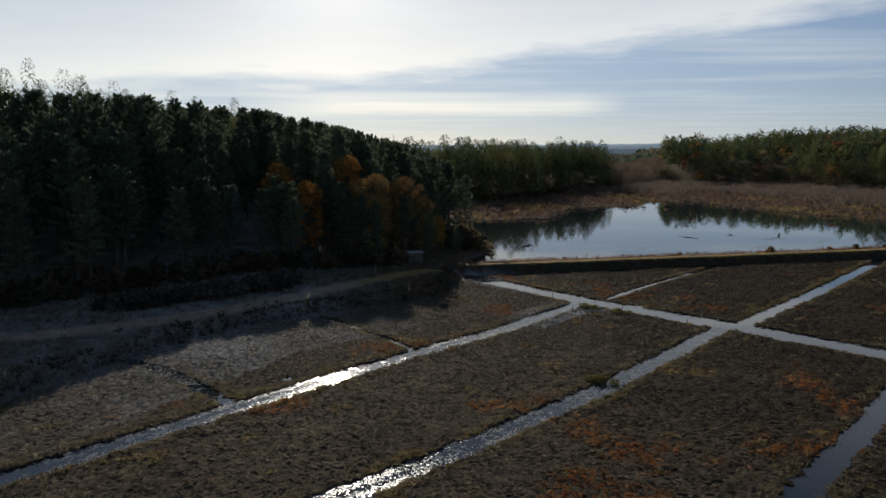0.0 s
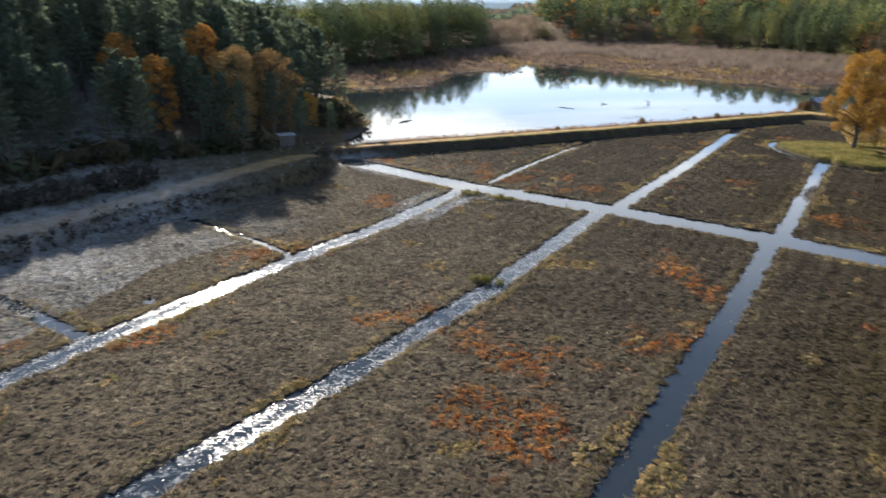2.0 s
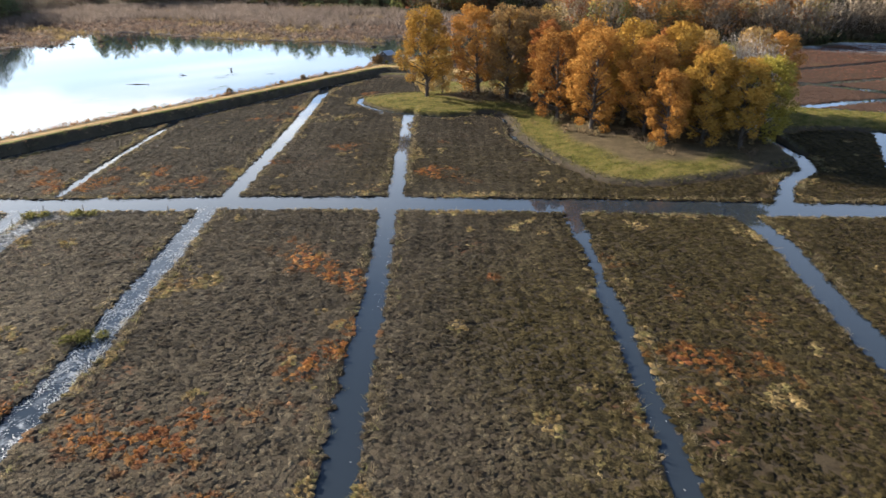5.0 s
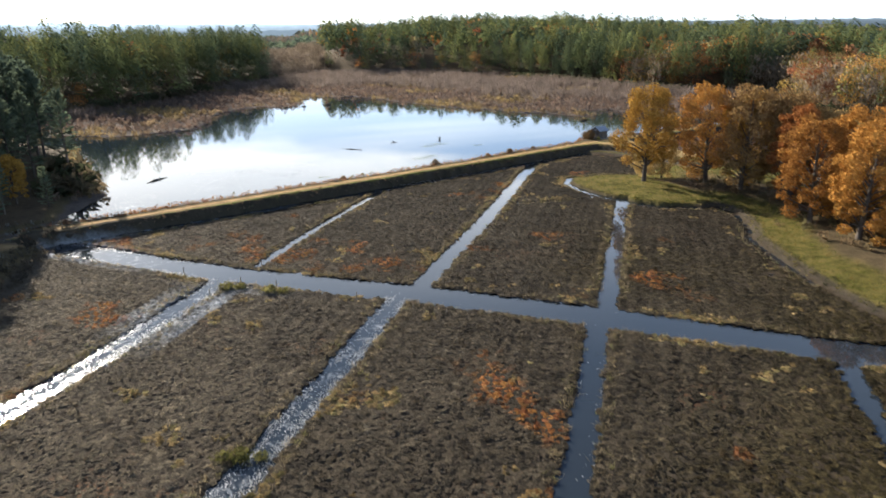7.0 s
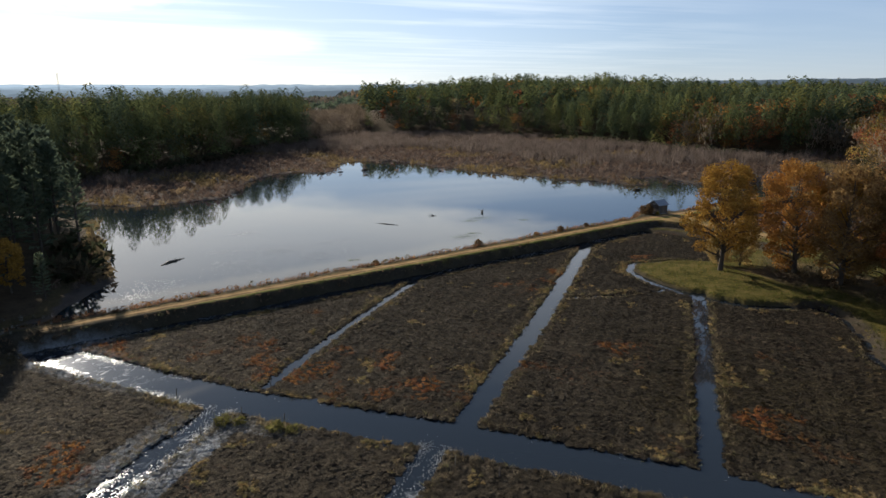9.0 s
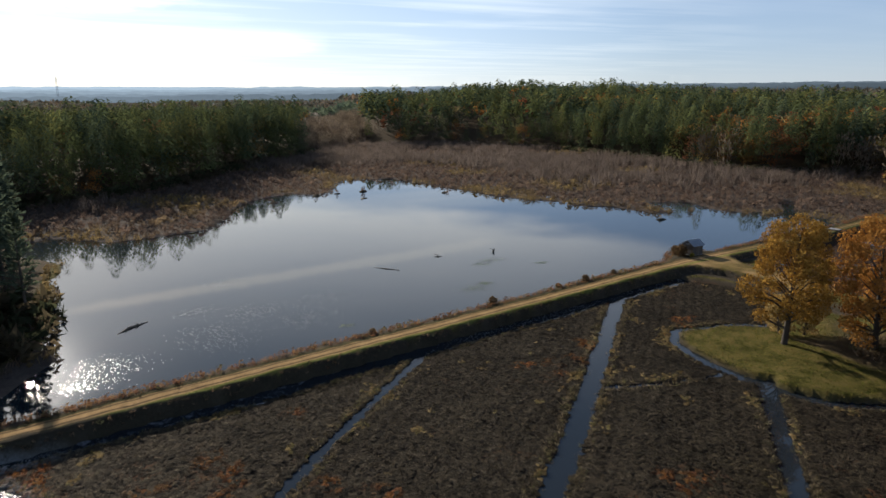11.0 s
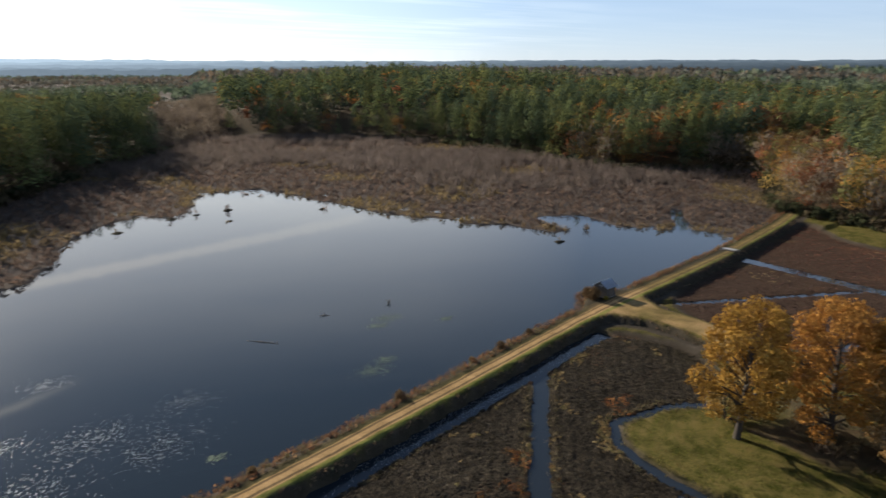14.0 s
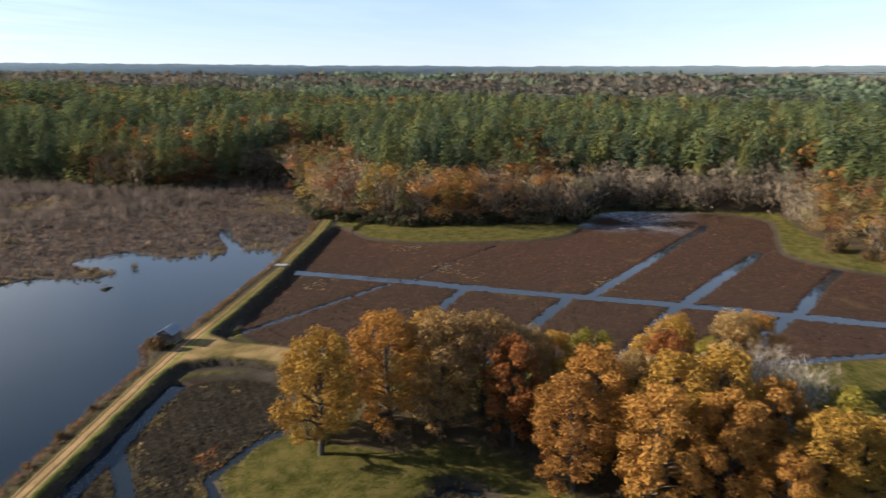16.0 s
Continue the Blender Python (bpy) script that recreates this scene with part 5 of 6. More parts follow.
gold_marsh = np.maximum(smooth(fbm(mx, my, 30, 3, 35), 0.1, 0.35), smooth(-depth, -9, -2) * smooth(fbm(mx, my, 22, 2, 36), -0.1, 0.2)) * (1 - tall)
tint = choose(pal, len(mx)) * (1 - gold_marsh[:, None] * 0.75) + np.array([0.19, 0.14, 0.06]) * gold_marsh[:, None] * 0.75
small = rng.random(len(mx)) > 0.8 * tall
place_stuff(mx[small], my[small], mz[small] - 0.1, scrub, tint[small], 0.8, 1.9, "marsh_scrub", "brown leafless scrub and sedge on the marsh", "shrubs")
place_stuff(mx[~small], my[~small], mz[~small] - 0.1, [blades(plant_rng, 22, 0.03, 0.22, 0.3) for k in range(4)], choose([(0.12, 0.098, 0.086), (0.105, 0.084, 0.072), (0.145, 0.116, 0.098)], (~small).sum()),
            1.8, 5.0, "swamp_thicket", "grey brown bare thicket at the marsh's back", "shrubs")

# brush on both sides of the dikes
ex, ey = grove(0.4, 0, 226, 110, 168, rng)
ed = np.minimum(line_distance(ex, ey, DIKE), outside(ex, ey, APRON) + 2.0)
band = (ed > 2.0) & (ed < 4.6)
ex, ey, ed = ex[band], ey[band], ed[band]
pond_side = (ey > np.interp(ex, dike_x, dike_y))
ez = height(ex, ey)
ez = np.where(pond_side, np.maximum(ez, 0.72), ez)
ok = (ez > -0.12) & (pond_side | (ed < 3.0)) & (~pond_side | ((ed > 2.0) & (ed < 4.0 + 0.7 * fbm(ex, ey, 6, 2, 37)))) & (rng.random(len(ex)) < np.where(pond_side, np.clip(0.75 + 0.6 * fbm(ex, ey, 5, 2, 39), 0.15, 1), 0.85))
ex, ey, ez, pond_side = ex[ok], ey[ok], ez[ok], pond_side[ok]
reed = [blades(plant_rng, 12, 0.03, 0.25, 0.35) for k in range(5)]
low_bush = [bush(plant_rng, 20, 0.17) for k in range(4)]
place_stuff(ex[pond_side], ey[pond_side], ez[pond_side] - 0.1, reed + low_bush[:2], choose([(0.2, 0.1, 0.055), (0.16, 0.09, 0.05), (0.22, 0.135, 0.07), (0.12, 0.1, 0.05), (0.14, 0.075, 0.045)], pond_side.sum()),
            0.35, 0.95, "bank_reeds", "tawny reeds and brush along the pond bank", "reeds")
place_stuff(ex[~pond_side], ey[~pond_side], ez[~pond_side] - 0.1, low_bush + reed, choose([(0.12, 0.085, 0.06), (0.16, 0.11, 0.075), (0.1, 0.072, 0.052), (0.2, 0.13, 0.08), (0.1, 0.1, 0.055)], (~pond_side).sum()),
            0.25, 0.6, "bank_brush", "dark brown brush on the dike's slope", "shrubs")

# a dark fringe of brush round the island's foot
sx, sy = grove(0.55, 70, 128, 30, 124, rng)
sd = outside(sx, sy, BOG_NEAR)
ok = (sd > 0.1) & (sd < 1.7) & (rng.random(len(sx)) < 0.8)
sx, sy = sx[ok], sy[ok]
place_stuff(sx, sy, height(sx, sy) - 0.08, low_bush + reed, choose([(0.06, 0.06, 0.03), (0.09, 0.08, 0.035), (0.05, 0.05, 0.03), (0.16, 0.13, 0.05)], len(sx)),
            0.25, 0.65, "island_fringe", "dark brush along the island's foot", "shrubs")
# thin undergrowth beneath the island's trees
ux, uy = grove(1.7, 84, 124, 42, 112, rng)
ok = (np.min([np.hypot(ux - px, uy - py) for px, py, *_ in ISLE[3:]], axis=0) < 5.0) & (outside(ux, uy, BOG_NEAR) > 3.5) & (rng.random(len(ux)) < 0.5)
ux, uy = ux[ok], uy[ok]
place_stuff(ux, uy, height(ux, uy) - 0.1, [bush(plant_rng, 24, 0.22) for k in range(3)] + [blades(plant_rng, 24, 0.03, 0.4, 0.5) for k in range(3)],
            choose([(0.14, 0.1, 0.06), (0.1, 0.09, 0.045), (0.2, 0.15, 0.08), (0.12, 0.09, 0.065)], len(ux)), 0.6, 2.0, "undergrowth", "brown undergrowth beneath the island's trees", "shrubs")

# dark brush on the bank between the near bed and the road
lx, ly = grove(0.6, -80, 6, 20, 122, rng)
ld = outside(lx, ly, BOG_NEAR)
ok = (ld > 0.2) & (ld < 3.2) & (rng.random(len(lx)) < 0.7)
lx, ly = lx[ok], ly[ok]
place_stuff(lx, ly, height(lx, ly) - 0.1, low_bush + reed, choose([(0.05, 0.045, 0.035), (0.07, 0.058, 0.042), (0.042, 0.038, 0.03), (0.085, 0.075, 0.06)], len(lx)),
            0.5, 1.2, "roadside_brush", "dark frosted brush between bed and road", "shrubs")
# a long low thicket of brambles across the road from it
kx, ky = grove(0.8, -60, -10, 70, 125, rng)
ok = (line_distance(kx, ky, [(-43, 84), (-34, 91), (-26, 99)]) < 3.2 + 1.2 * fbm(kx, ky, 5, 2, 48)) & (line_distance(kx, ky, ROAD) > 2.4)
kx, ky = kx[ok], ky[ok]
place_stuff(kx, ky, height(kx, ky) - 0.15, [bush(plant_rng, 30, 0.16) for k in range(4)], choose([(0.05, 0.045, 0.036), (0.07, 0.06, 0.048), (0.1, 0.09, 0.075)], len(kx)), 1.0, 2.4,
            "bramble_thicket", "dark bramble thicket beside the frosted road", "shrubs")
# rough frosted grass beyond it
qx, qy = grove(1.1, -90, 6, 20, 128, rng)
qd = outside(qx, qy, BOG_NEAR)
ok = (qd > 3) & (qd < 30) & (line_distance(qx, qy, ROAD) > 2)
qx, qy = qx[ok], qy[ok]
place_stuff(qx, qy, height(qx, qy) - 0.05, low_bush + reed, choose([(0.12, 0.12, 0.1), (0.09, 0.085, 0.065), (0.2, 0.21, 0.2), (0.1, 0.09, 0.06)], len(qx)), 0.25, 0.8, "frosted_grass", "rough frosted grass beside the road", "grass")

# vine tufts over the beds, thicker nearer the way
tx, ty = grove(0.37, -50, 126, 10, 138, rng)
ok = (outside(tx, ty, BOG_NEAR) < -0.3) & (ty > 24 - 0.3 * tx)
tx, ty = tx[ok], ty[ok]
tz, _, (_, t_frost, *_) = lie(tx, ty)
ok = tz > -0.07
tx, ty, tz, t_frost = tx[ok], ty[ok], tz[ok], t_frost[ok]
edge_d = np.full(len(tx), 9.0)
for width, course in DITCHES[:16]:
    edge_d = np.minimum(edge_d, line_distance(tx, ty, course) - width / 2)
orange = smooth(fbm(tx, ty, 9, 4, 55), 0.35, 0.56)[:, None]
orange = orange * (rng.random((len(tx), 1)) < 0.6)
golden = ((smooth(edge_d, 2.6, 0.3) * smooth(fbm(tx, ty, 4, 2, 57), 0.3, 0.6) + 0.8 * smooth(fbm(tx, ty, 3, 2, 59), 0.55, 0.7)) > rng.random(len(tx)))[:, None]
yellow_side = 0.95 * smooth(tx - 0.9 * ty + 40 * fbm(tx, ty, 30, 2, 52), -4, 36)[:, None]
# cushion tints get yellower to one side and darker towards +x
tint = choose([(0.104, 0.085, 0.06), (0.126, 0.102, 0.07), (0.085, 0.068, 0.05), (0.15, 0.122, 0.084)], len(tx)) * (1 - 0.22 * smooth(tx, 50, 90)[:, None]) * (1 - yellow_side * (0.03, 0.08, 0.45)) * (0.9 - 0.5 * smooth(tx, -10, 45)[:, None])
tint = np.where(golden, choose([(0.18, 0.125, 0.055), (0.14, 0.115, 0.05), (0.22, 0.16, 0.075)], len(tx)), tint)
tint = tint * (1 - orange) + orange * choose([(0.23, 0.095, 0.032), (0.185, 0.072, 0.03), (0.25, 0.118, 0.036)], len(tx))
patchy = 0.9 + 0.4 * fbm(tx, ty, 5, 3, 53)[:, None]
# faint mown rows along the beds
patchy = patchy * (1 + 0.19 * np.sin(2 * math.pi * (tx * 0.69 - ty * 0.72 + 0.5 * fbm(tx, ty, 9, 2, 54)) / 1.5) * smooth(tx, 4, 24))[:, None]
rime = (np.clip(t_frost * 1.5, 0, 0.9) * rng.uniform(0.25, 1.0, len(tx)))[:, None]
tint = tint * (1 - rime) + np.array([0.36, 0.385, 0.41]) * rime
cushions = [mound(plant_rng) for k in range(12)]
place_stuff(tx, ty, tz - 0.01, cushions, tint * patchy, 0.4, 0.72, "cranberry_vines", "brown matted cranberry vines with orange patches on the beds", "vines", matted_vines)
sprig = rng.random(len(tx)) < np.where(golden[:, 0] | (orange[:, 0] > 0.3), 0.7, 0.1 + 0.1 * yellow_side[:, 0])
tuft = [(v * (1.5, 1.5, 0.7), f) for v, f in [bush(plant_rng, 6, 0.3) for k in range(5)]]
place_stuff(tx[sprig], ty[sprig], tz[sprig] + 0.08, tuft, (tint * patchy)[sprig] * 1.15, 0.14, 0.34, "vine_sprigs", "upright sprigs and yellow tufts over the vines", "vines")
# pale grasses hanging over the ditch edges
lip = (edge_d < 0.95) & (rng.random(len(tx)) < np.clip(0.5 + 0.9 * fbm(tx, ty, 5, 3, 63), 0.05, 0.95))
lip_x, lip_y = np.repeat(tx[lip], 2) + rng.normal(0, 0.2, 2 * lip.sum()), np.repeat(ty[lip], 2) + rng.normal(0, 0.2, 2 * lip.sum())
lip_z = np.maximum(height(lip_x, lip_y), DITCH_LEVEL - 0.05)
place_stuff(lip_x, lip_y, lip_z - 0.03, [blades(plant_rng, 7, 0.045, 0.55, 0.45) for k in range(5)], choose([(0.2, 0.155, 0.09), (0.15, 0.12, 0.075), (0.24, 0.19, 0.12), (0.12, 0.1, 0.06), (0.15, 0.14, 0.06)], len(lip_x)),
            0.22, 0.55, "ditch_grass", "pale tawny grass along the ditch edges", "grass")
fx, fy = grove(0.95, 128, 280, -30, 158, rng)
ok = outside(fx, fy, BOG_FAR) < -0.5
fx, fy = fx[ok], fy[ok]
fz = height(fx, fy)
ok = fz > -0.07
fx, fy, fz = fx[ok], fy[ok], fz[ok]
pale = (rng.random((len(fx), 1)) < 0.5 * smooth(fbm(fx, fy, 18, 3, 58), 0.2, 0.55)[:, None])
tint = np.where(pale, (0.2, 0.14, 0.07), choose([(0.056, 0.033, 0.024), (0.068, 0.039, 0.027), (0.048, 0.03, 0.022)], len(fx)) * (1 + smooth(fx, 165, 200)[:, None] * np.array([0.45, 0.1, 0.0])))
place_stuff(fx, fy, fz - 0.02, cushions, tint, 0.5, 1.0, "far_cranberry_vines", "reddish brown cranberry vines on the far beds", "vines", matted_vines)

# wet weed floating along the ditches and in drifts on the pond
def flakes(x, y, z, size, tilt, name, label, mat=None):
    """Thin ragged rafts of weed, each a bent four-sided leaf, barely tilted."""
    n = len(x)
    a = rng.uniform(0, 6.28, n)
    s = rng.uniform(0.4, 1.4, n) * size
    u = np.stack([np.cos(a) * s, np.sin(a) * s, rng.normal(0, tilt, n) * s], -1)
    v = np.stack([-np.sin(a) * s, np.cos(a) * s, rng.normal(0, tilt, n) * s], -1) * rng.uniform(0.3, 0.9, (n, 1))
    c = np.stack([x, y, z + 0.012 + 0.02 * rng.random(n)], -1)
    p = np.stack([c - u, c - v * 0.8, c + u, c + v], 1).reshape(-1, 3)
    q = np.arange(4 * n).reshape(-1, 4)
    me = mesh_of(name, p, np.concatenate([q[:, [0, 1, 2]], q[:, [0, 2, 3]]]), mat or wet_weed)
    return tagged(new(name, me), label, "water weed", kind="stuff")


gx2, gy2 = grove(0.12, -40, 56, 20, 126, rng)
rim = np.full(len(gx2), 9.0)
for width, course in (DITCHES[0], DITCHES[1], DITCHES[2], DITCHES[3], DITCHES[4], DITCHES[9], DITCHES[12], DITCHES[13]):
    rim = np.minimum(rim, line_distance(gx2, gy2, course) - width / 2)
inner = rim < 0.3
gx2, gy2, rim = gx2[inner], gy2[inner], rim[inner]
choked = smooth(fbm(gx2, gy2, 7, 3, 83), -0.5, 0.25)
heavy = np.where(np.minimum(line_distance(gx2, gy2, DITCHES[1][1]), line_distance(gx2, gy2, DITCHES[2][1])) < 1.6, 0.9, np.where((gx2 + 0.25 * gy2 < 44) & (gy2 > 60), 0.7, 0.02))
ok = (height(gx2, gy2) < DITCH_LEVEL) & (rng.random(len(gx2)) < choked * heavy * smooth(rim, -1.3, -0.3) + 0.05 * (heavy > 0.8) * smooth(choked, 0.3, 0.9))
dx2, dy2 = grove(0.16, 54, 112, 125, 139, rng)
damp = (line_distance(dx2, dy2, DITCHES[9][1]) < 1.1) & (rng.random(len(dx2)) < 0.5 * smooth(fbm(dx2, dy2, 6, 3, 85), -0.3, 0.3))
gx2, gy2 = np.concatenate([gx2[ok], dx2[damp]]), np.concatenate([gy2[ok], dy2[damp]])
ok = height(gx2, gy2) < DITCH_LEVEL
flakes(gx2[ok], gy2[ok], np.full(ok.sum(), DITCH_LEVEL), 0.062, 0.05, "ditch_weed", "pale wet weed floating along the ditch margins")
weeds = [(37, 150, 5), (44, 145, 5), (31, 139, 5), (17, 137, 5), (28, 154, 3), (48, 153, 4), (14, 132, 4), (34, 169, 3), (30, 144, 5), (42, 143, 4), (37, 151, 5)]
cx, cy = [], []
for x, y, r in weeds:
    n = int(70 * r)
    cx.append(x + rng.normal(0, r * 0.55, n) + rng.normal(0, 0.3, n))
    cy.append(y + rng.normal(0, r * 0.4, n))
cx, cy = np.concatenate(cx), np.concatenate(cy)
ok = outside(cx, cy, POND) < -2
flakes(cx[ok], cy[ok], np.full(ok.sum(), POND_LEVEL), 0.065, 0.05, "pond_weed", "scattered wet weed floating on the pond")
cx, cy = [], []
for x, y, r in ((84, 163, 2.6), (81, 161, 1.6), (72, 147, 2.4), (75, 149, 1.5), (92, 157, 1.2), (47, 138.5, 1.0)):
    n = int(140 * r)
    cx.append(x + rng.normal(0, r * 0.6, n))
    cy.append(y + rng.normal(0, r * 0.35, n))
cx, cy = np.concatenate(cx), np.concatenate(cy)
flakes(cx, cy, np.full(len(cx), POND_LEVEL), 0.09, 0.03, "algae", "pale green algae rafts on the pond", algae)


# grass on the island, the crests and the far strip
hx, hy = grove(0.66, 70, 226, 30, 165, rng)
hz, (h_bog, h_grass, h_track, _), _ = lie(hx, hy)
ok = (h_grass > 0.5) & (h_bog < 0.3) & (h_track < 0.5) & (hz > 0.3) & (np.minimum(line_distance(hx, hy, DIKE), outside(hx, hy, APRON) + 1.7) > 1.6)
hx, hy, hz = hx[ok], hy[ok], hz[ok]
tint = choose([(0.135, 0.12, 0.03), (0.095, 0.102, 0.023), (0.165, 0.132, 0.042), (0.125, 0.092, 0.032), (0.072, 0.082, 0.02)], len(hx))
place_stuff(hx, hy, hz - 0.05, reed, tint, 0.18, 0.5, "rough_grass", "yellow green rough grass on the island and banks", "grass")

# brush along the foot of the woods and the near bank
bx, by = grove(2.2, -95, 300, 40, 430, rng)
bo = outside(bx, by, BASIN)
ok = (np.abs(bo - 1.5) < 4) & ((bx < 10) | (by > 230) | (bx > 200)) & (line_distance(bx, by, ROAD) > 4) & (outside(bx, by, BOG_FAR) > 2) & ((bx < -8) | (bx > 10) | ((by > 142) & (by < 168)) | (by > 235))
bx, by = bx[ok], by[ok]
place_stuff(bx, by, height(bx, by) - 0.2, [bush(plant_rng, 26, 0.26) for k in range(4)], choose([(0.05, 0.055, 0.03), (0.08, 0.065, 0.04), (0.1, 0.08, 0.05), (0.06, 0.065, 0.035)], len(bx)),
            1.2, 3.8, "wood_brush", "dark brush along the foot of the woods", "shrubs")


# ---- small buildings and things ----
def pump_shed(x, y, z, turn):
    """A small board shed with a gable roof: posts, wall boards one by one, roof sheets, a louvre under the gable."""
    root = tagged(new("pump_shed"), "small grey weathered board shed with metal gable roof on the dike", "shed")
    a, h, ridge = 1.4, 2.1, 2.95
    part("floor", box(bmesh.new(), (-a - 0.05, -a - 0.05, -0.3), (a + 0.05, a + 0.05, 0.1), 0.02), concrete, root, "concrete footing")
    # solid core coloured near black, for the unlit inside behind the board gaps
    wall = part("wall", box(bmesh.new(), (-a + 0.05, -a + 0.05, 0.1), (a - 0.05, a - 0.05, h)), dark_void, root)
    n = 12
    for side in range(4):
        for k in range(n):
            lo = -a + 2 * a * k / n
            top = h + ((ridge - h) * (1 - abs(lo + a / n) / a) if side in (0, 2) else 0)
            bm = box(bmesh.new(), (a - 0.05, lo + 0.008, 0.02), (a, lo + 2 * a / n - 0.008, top - 0.03), 0.006)
            bmesh.ops.rotate(bm, verts=bm.verts, cent=(0, 0, 0), matrix=Matrix.Rotation(side * math.pi / 2, 3, "Z"))
            part("board", bm, grey_boards, wall)
    for sgn in (1, -1):
        bm = box(bmesh.new(), (-a - 0.25, 0, 0), (a + 0.25, math.hypot(a + 0.3, (ridge - h) * (a + 0.3) / a), 0.05), 0.01)
        for k in range(8):
            box(bm, (-a - 0.25 + k * 0.46, 0.01, 0.045), (-a - 0.2 + k * 0.46, math.hypot(a + 0.3, (ridge - h) * (a + 0.3) / a) - 0.01, 0.085))
        bmesh.ops.rotate(bm, verts=bm.verts, cent=(0, 0, 0), matrix=Matrix.Rotation(-math.atan2(ridge - h, a), 3, "X"))
        if sgn < 0:
            bmesh.ops.rotate(bm, verts=bm.verts, cent=(0, 0, 0), matrix=Matrix.Rotation(math.pi, 3, "Z"))
        bmesh.ops.translate(bm, verts=bm.verts, vec=(0, 0, ridge))
        part("roof", bm, roof_sheet, root, "ribbed grey metal roof sheet")
    for k in range(4):
        part("slat", box(bmesh.new(), (-a - 0.02, -0.45, h - 0.06 + 0.09 * k), (-a + 0.03, 0.45, h - 0.01 + 0.09 * k), 0.004), concrete, root, "pale louvre slat")
    part("door", box(bmesh.new(), (-0.45, -a - 0.03, 0.1), (0.45, -a + 0.02, 1.95), 0.01), old_wood, root, "dark board door")
    root.matrix_basis = pose(x, y, z, 0, 0, turn)
    return root


pump_shed(122.0, 147.7, CREST - 0.04, 4)


def shrub(x, y, size, label, tint):
    """A dense rounded shrub: leaf clusters over upright twigs."""
    root = tagged(new("shrub"), label, "shrub")
    r = np.random.default_rng(int(x * 7 + y))
    v1, f1 = bush(r, 420, 0.1)
    v2, f2 = blades(r, 160, 0.012, 0.3, 0.5)
    me = mesh_of("foliage", np.concatenate([v1, v2]), np.concatenate([f1, f2 + len(v1)]), tint)
    put("foliage", me, root)
    v, f = joined([tube([(0, 0, -0.2), (0.2 * math.cos(a), 0.2 * math.sin(a), 0.3), (0.35 * math.cos(a + 0.3), 0.35 * math.sin(a + 0.3), 0.8)], [0.02, 0.015, 0.005], 4) for a in (0.3, 1.5, 2.9, 4.1, 5.3)])
    put("stems", mesh_of("stems", v, f, bark, True), root)
    root.matrix_basis = pose(x, y, float(height(x, y)[0]) - 0.05)
    root.scale = (size, size, size)


shrub(118.9, 147.6, 2.3, "rusty brown shrub beside the shed", bank_shrub)
shrub(119.3, 149.4, 1.9, "tawny shrub behind the shed", bank_shrub)
shrub(120.2, 145.9, 0.8, "low green shrub at the shed's foot", oak_olive)
for x, y, size in ((98.5, 143.2, 1.0), (91, 141.6, 1.2), (84.5, 140.4, 1.0), (70, 137.2, 1.3), (49, 133.0, 0.9)):
    shrub(x, y, size, "rounded tawny shrub on the pond bank", bank_shrub)


for x, y, size, label in ((223.4, 11.6, 5.2, "tall pale rounded shrub on the far grassy bank"), (216.5, 5.5, 3.4, "clipped brown shrub in a row by the far bank"),
                          (214.2, 2.2, 3.2, "clipped brown shrub in a row by the far bank"), (212, -1.2, 3.4, "clipped brown shrub in a row by the far bank")):
    shrub(x, y, size, label, bank_shrub)


def hut(x, y, z, turn):
    """A low boarded hut with a flat roof."""
    root = tagged(new("hut"), "low grey wooden hut with a flat roof by the pines", "hut")
    part("wall", box(bmesh.new(), (-1.4, -1.0, -0.2), (1.4, 1.0, 2.0), 0.02), grey_boards, root)
    part("roof", box(bmesh.new(), (-1.6, -1.2, 2.0), (1.6, 1.2, 2.14), 0.02), roof_sheet, root, "flat grey roof")
    for k in range(10):
        part("board", box(bmesh.new(), (-1.39 + 0.28 * k, -1.04, -0.1), (-1.14 + 0.28 * k, -1.0, 1.97), 0.006), grey_boards, root)
    root.matrix_basis = pose(x, y, z, 0, 0, turn)


hut(-5.6, 125.6, float(height(-5.6, 125)[0]), 12)


def sluice(x, y, turn):
    """A small concrete sluice through the dike: two cheek walls, a deck slab across them, a board gate with its lifting stem."""
    root = tagged(new("sluice"), "small pale concrete sluice across the grassy dike", "sluice")
    for side in (-0.75, 0.6):
        part("cheek_wall", box(bmesh.new(), (side, -2.2, -1.2), (side + 0.15, 2.2, 0.15), 0.02), concrete, root)
    part("deck", box(bmesh.new(), (-0.8, -1.5, 0.15), (0.8, 1.5, 0.3), 0.03), concrete, root, "pale concrete deck slab")
    gate = part("gate", box(bmesh.new(), (-0.6, 2.0, -1.1), (0.6, 2.08, 0.4), 0.01), old_wood, root, "dark board gate")
    v, f = joined([tube([(0, 2.04, 0.35), (0, 2.04, 1.1)], [0.03, 0.03], 6), tube([(-0.25, 2.04, 1.1), (0.25, 2.04, 1.1)], [0.025, 0.025], 6)])
    put("lifting_stem", mesh_of("lifting_stem", v, f, lattice_steel, True), gate)
    root.matrix_basis = pose(x, y, CREST - 0.12, 0, 0, turn)


sluice(171.2, 151.6, 10)


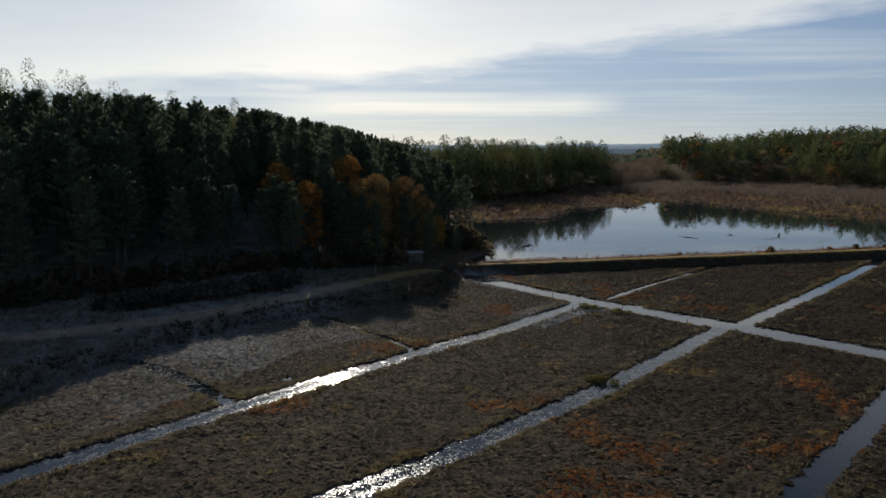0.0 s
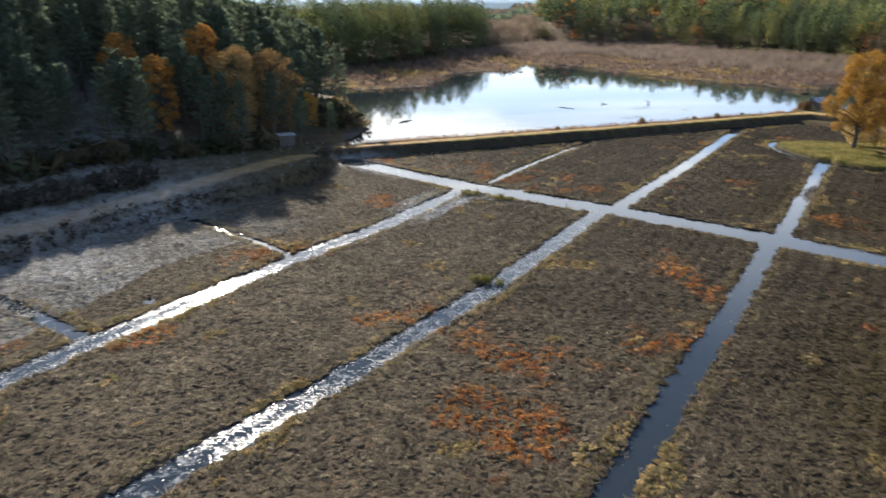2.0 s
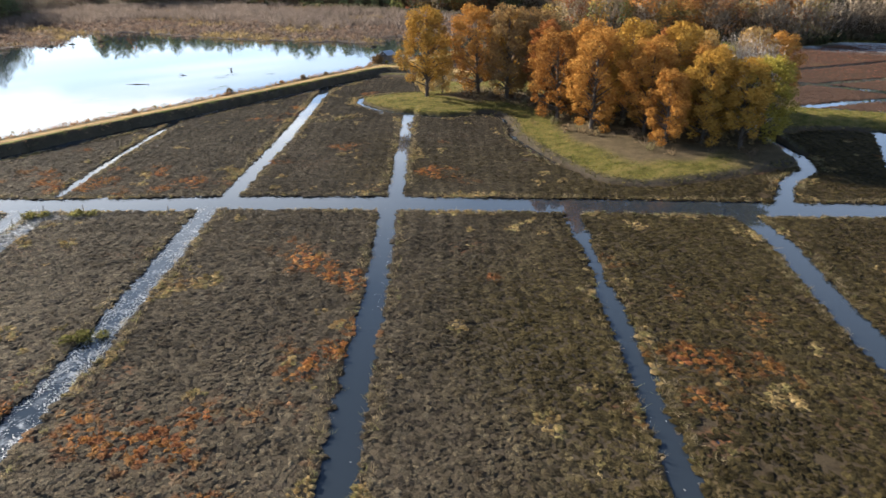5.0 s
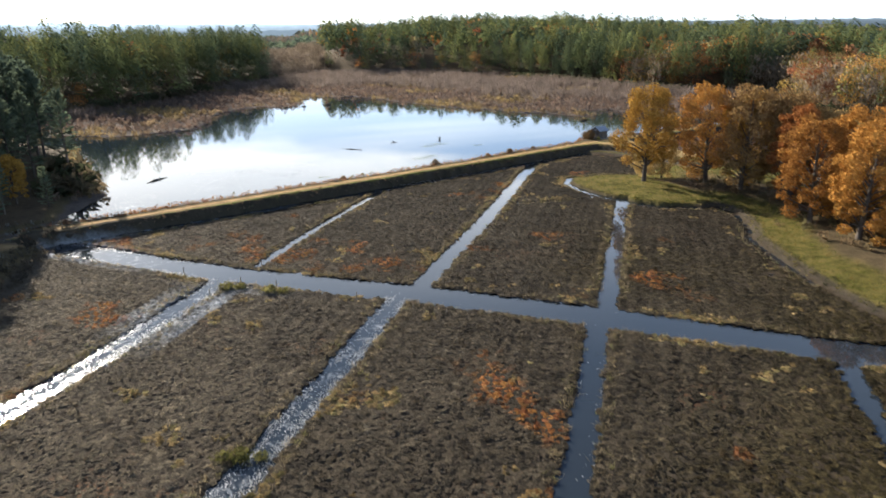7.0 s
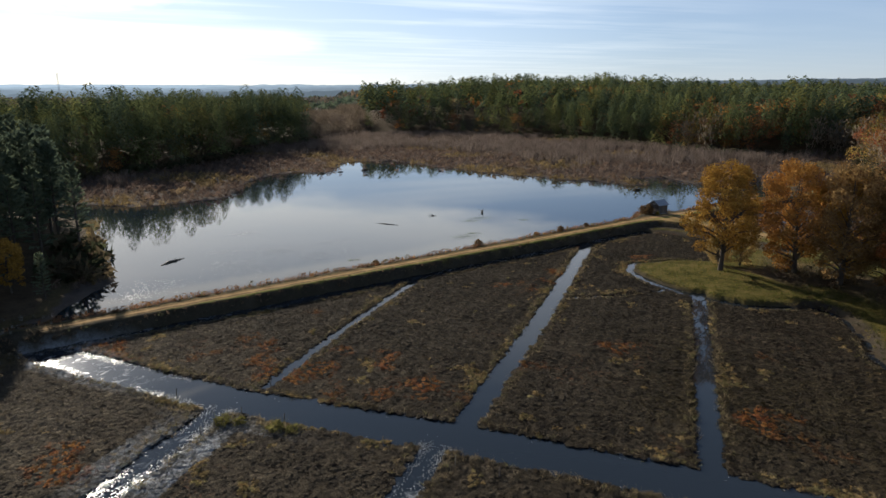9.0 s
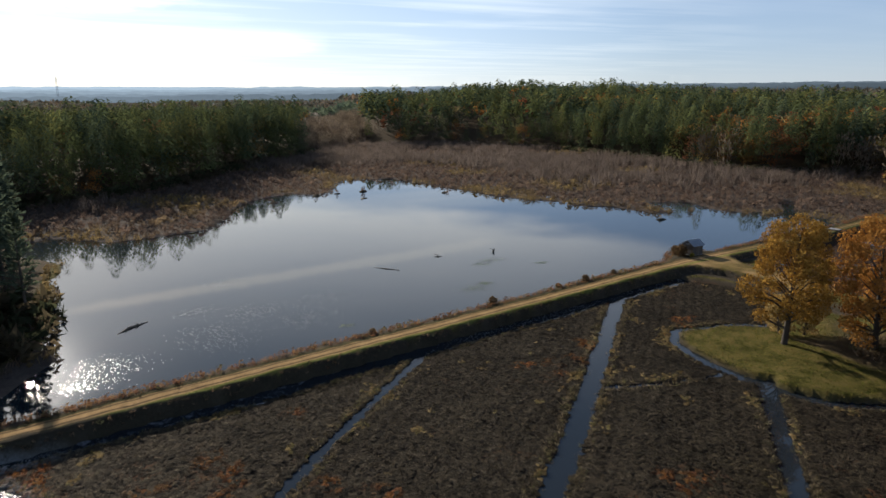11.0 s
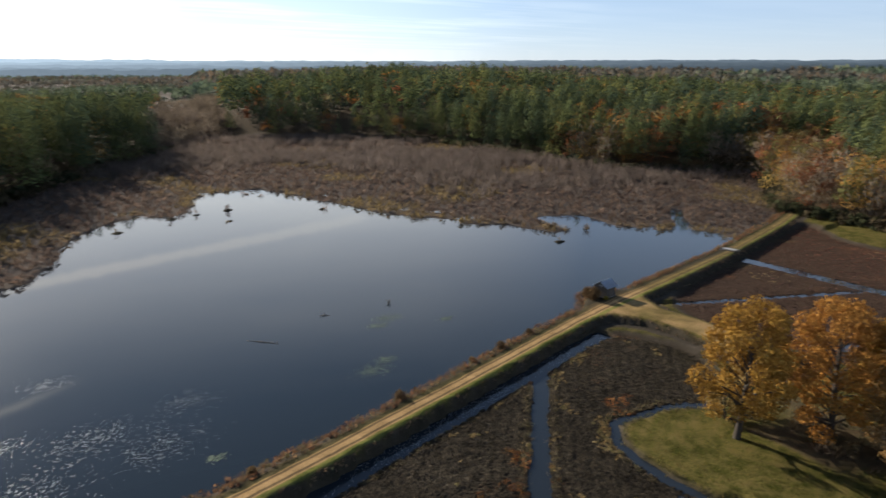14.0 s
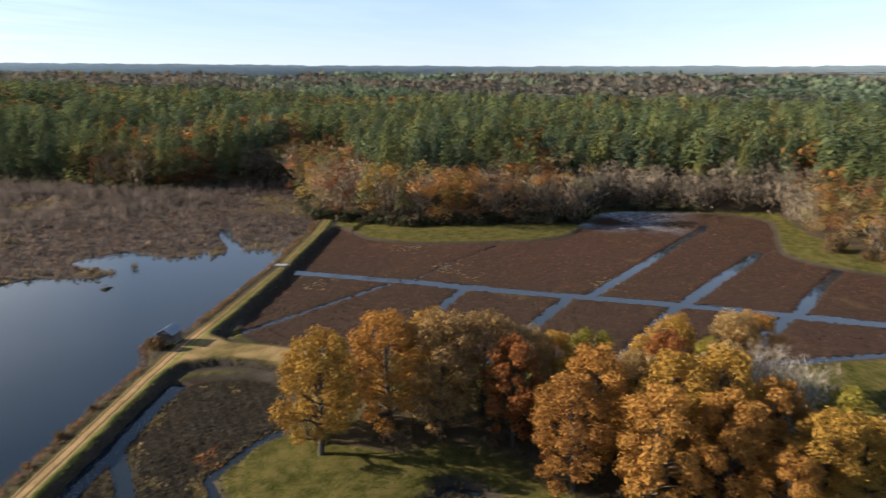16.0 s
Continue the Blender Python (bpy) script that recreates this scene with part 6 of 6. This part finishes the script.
def post(x, y, tall):
    """A thin weathered stake at a ditch's edge, leaning a little."""
    root = tagged(new("post"), "thin dark wooden stake at the ditch's edge", "post", "stakes along the ditch")
    v, f = joined([tube([(0, 0, -0.5), (0.02, 0.01, tall * 0.5), (0.05, 0.03, tall)], [0.055, 0.05, 0.045], 6)])
    put("shaft", mesh_of("shaft", v, f, old_wood, True), root)
    root.location = (x, y, DITCH_LEVEL)


for x, y, tall in ((35.6, 76.8, 0.9), (37.8, 73.9, 0.9), (31.6, 82, 0.8), (25.5, 97.2, 0.8), (19.5, 90.4, 0.9), (22, 92.2, 0.8), (18.4, 90.3, 0.7), (17, 99, 0.7), (25.2, 89.4, 0.8)):
    post(x, y, tall)


def sedge(x, y, size, tone):
    """A low rounded clump of sedge: many thin blades over a dense heart."""
    root = tagged(new("sedge_clump"), "olive yellow sedge clump at the ditch's edge", "shrub", "sedge clumps")
    r = np.random.default_rng(int(x * 10))
    v1, f1 = bush(r, 90, 0.16)
    v2, f2 = blades(r, 60, 0.02, 0.45, 0.5)
    put("foliage", mesh_of("foliage", np.concatenate([v1 * (1, 1, 0.55), v2 * (1, 1, 0.7)]), np.concatenate([f1, f2 + len(v1)]), tone), root)
    root.matrix_basis = pose(x, y, -0.1)
    root.scale = (size, size, size)


for x, y, size in ((20.3, 91.3, 1.5), (21.6, 90.6, 1.2), (24.2, 88.3, 1.4), (25.4, 87.4, 1.1), (15.2, 60.3, 1.3), (14.2, 60.9, 1.0), (16.4, 59.8, 0.9)):
    sedge(x, y, size, sedge_leaf)


def snag(name, label, points, radii, forks):
    """A dead trunk or log with stubs, in the pond."""
    root = tagged(new(name), label, "log" if name == "log" else "stump")
    r = np.random.default_rng(len(label))
    base = Vector(points[0])
    tubes = [tube([Vector(p) - base for p in points], radii, 7)]
    v, f = joined(tubes)
    put("trunk", mesh_of("trunk", v, f, old_wood, True), root)
    for k in range(forks):
        s = (Vector(points[0]).lerp(Vector(points[-1]), r.uniform(0.3, 0.95))) - base
        e = s + Vector((r.normal() * 0.6, r.normal() * 0.6, r.uniform(0.2, 0.7)))
        v, f = joined([tube([s, s.lerp(e, 0.5) + Vector((0.05, 0, 0.05)), e], [0.07, 0.05, 0.015], 5)])
        put("branch", mesh_of("branch", v, f, old_wood, True), root)
    root.location = base
    return root


snag("stump", "dark dead stump standing in the pond", [(88, 169, 0.3), (88.1, 169, 1.0), (88.3, 168.9, 1.45)], [0.3, 0.22, 0.08], 4)
snag("log", "long dark log lying in the pond", [(61, 168, 0.72), (63, 165.6, 0.86), (65, 163.2, 0.76)], [0.08, 0.1, 0.05], 2)
snag("log", "drifted dead branches at the pond's edge", [(17.5, 148.5, 0.7), (19, 150.5, 0.95), (21.5, 152.5, 0.8)], [0.12, 0.16, 0.06], 6)
snag("log", "short dark log lying in the pond", [(75, 171, 0.74), (76, 170.2, 0.86), (76.8, 169.8, 0.76)], [0.07, 0.08, 0.05], 2)


def lattice_tower(x, y, tall):
    """A slim lattice mast: four legs, rings and cross braces."""
    root = tagged(new("lattice_tower"), "slim grey lattice mast far beyond the woods", "mast")
    w0, w1, levels = 5.0, 3.2, 10
    def corner(i, k):
        s = (w0 + (w1 - w0) * k / levels) / 2
        return Vector((s * (1, -1, -1, 1)[i], s * (1, 1, -1, -1)[i], tall * k / levels))
    for i in range(4):
        v, f = joined([tube([corner(i, 0), corner(i, levels)], [0.32, 0.28], 4)])
        put("leg", mesh_of("leg", v, f, lattice_steel), root)
        v, f = joined([tube([corner(i, k), corner((i + 1) % 4, k + 1)], [0.16, 0.16], 3) for k in range(levels)] + [tube([corner(i, k), corner((i + 1) % 4, k)], [0.16, 0.16], 3) for k in range(1, levels + 1)])
        put("brace", mesh_of("brace", v, f, lattice_steel), root)
    root.location = (x, y, float(height(x, y)[0]) - 1)


lattice_tower(-183, 2440, 84)
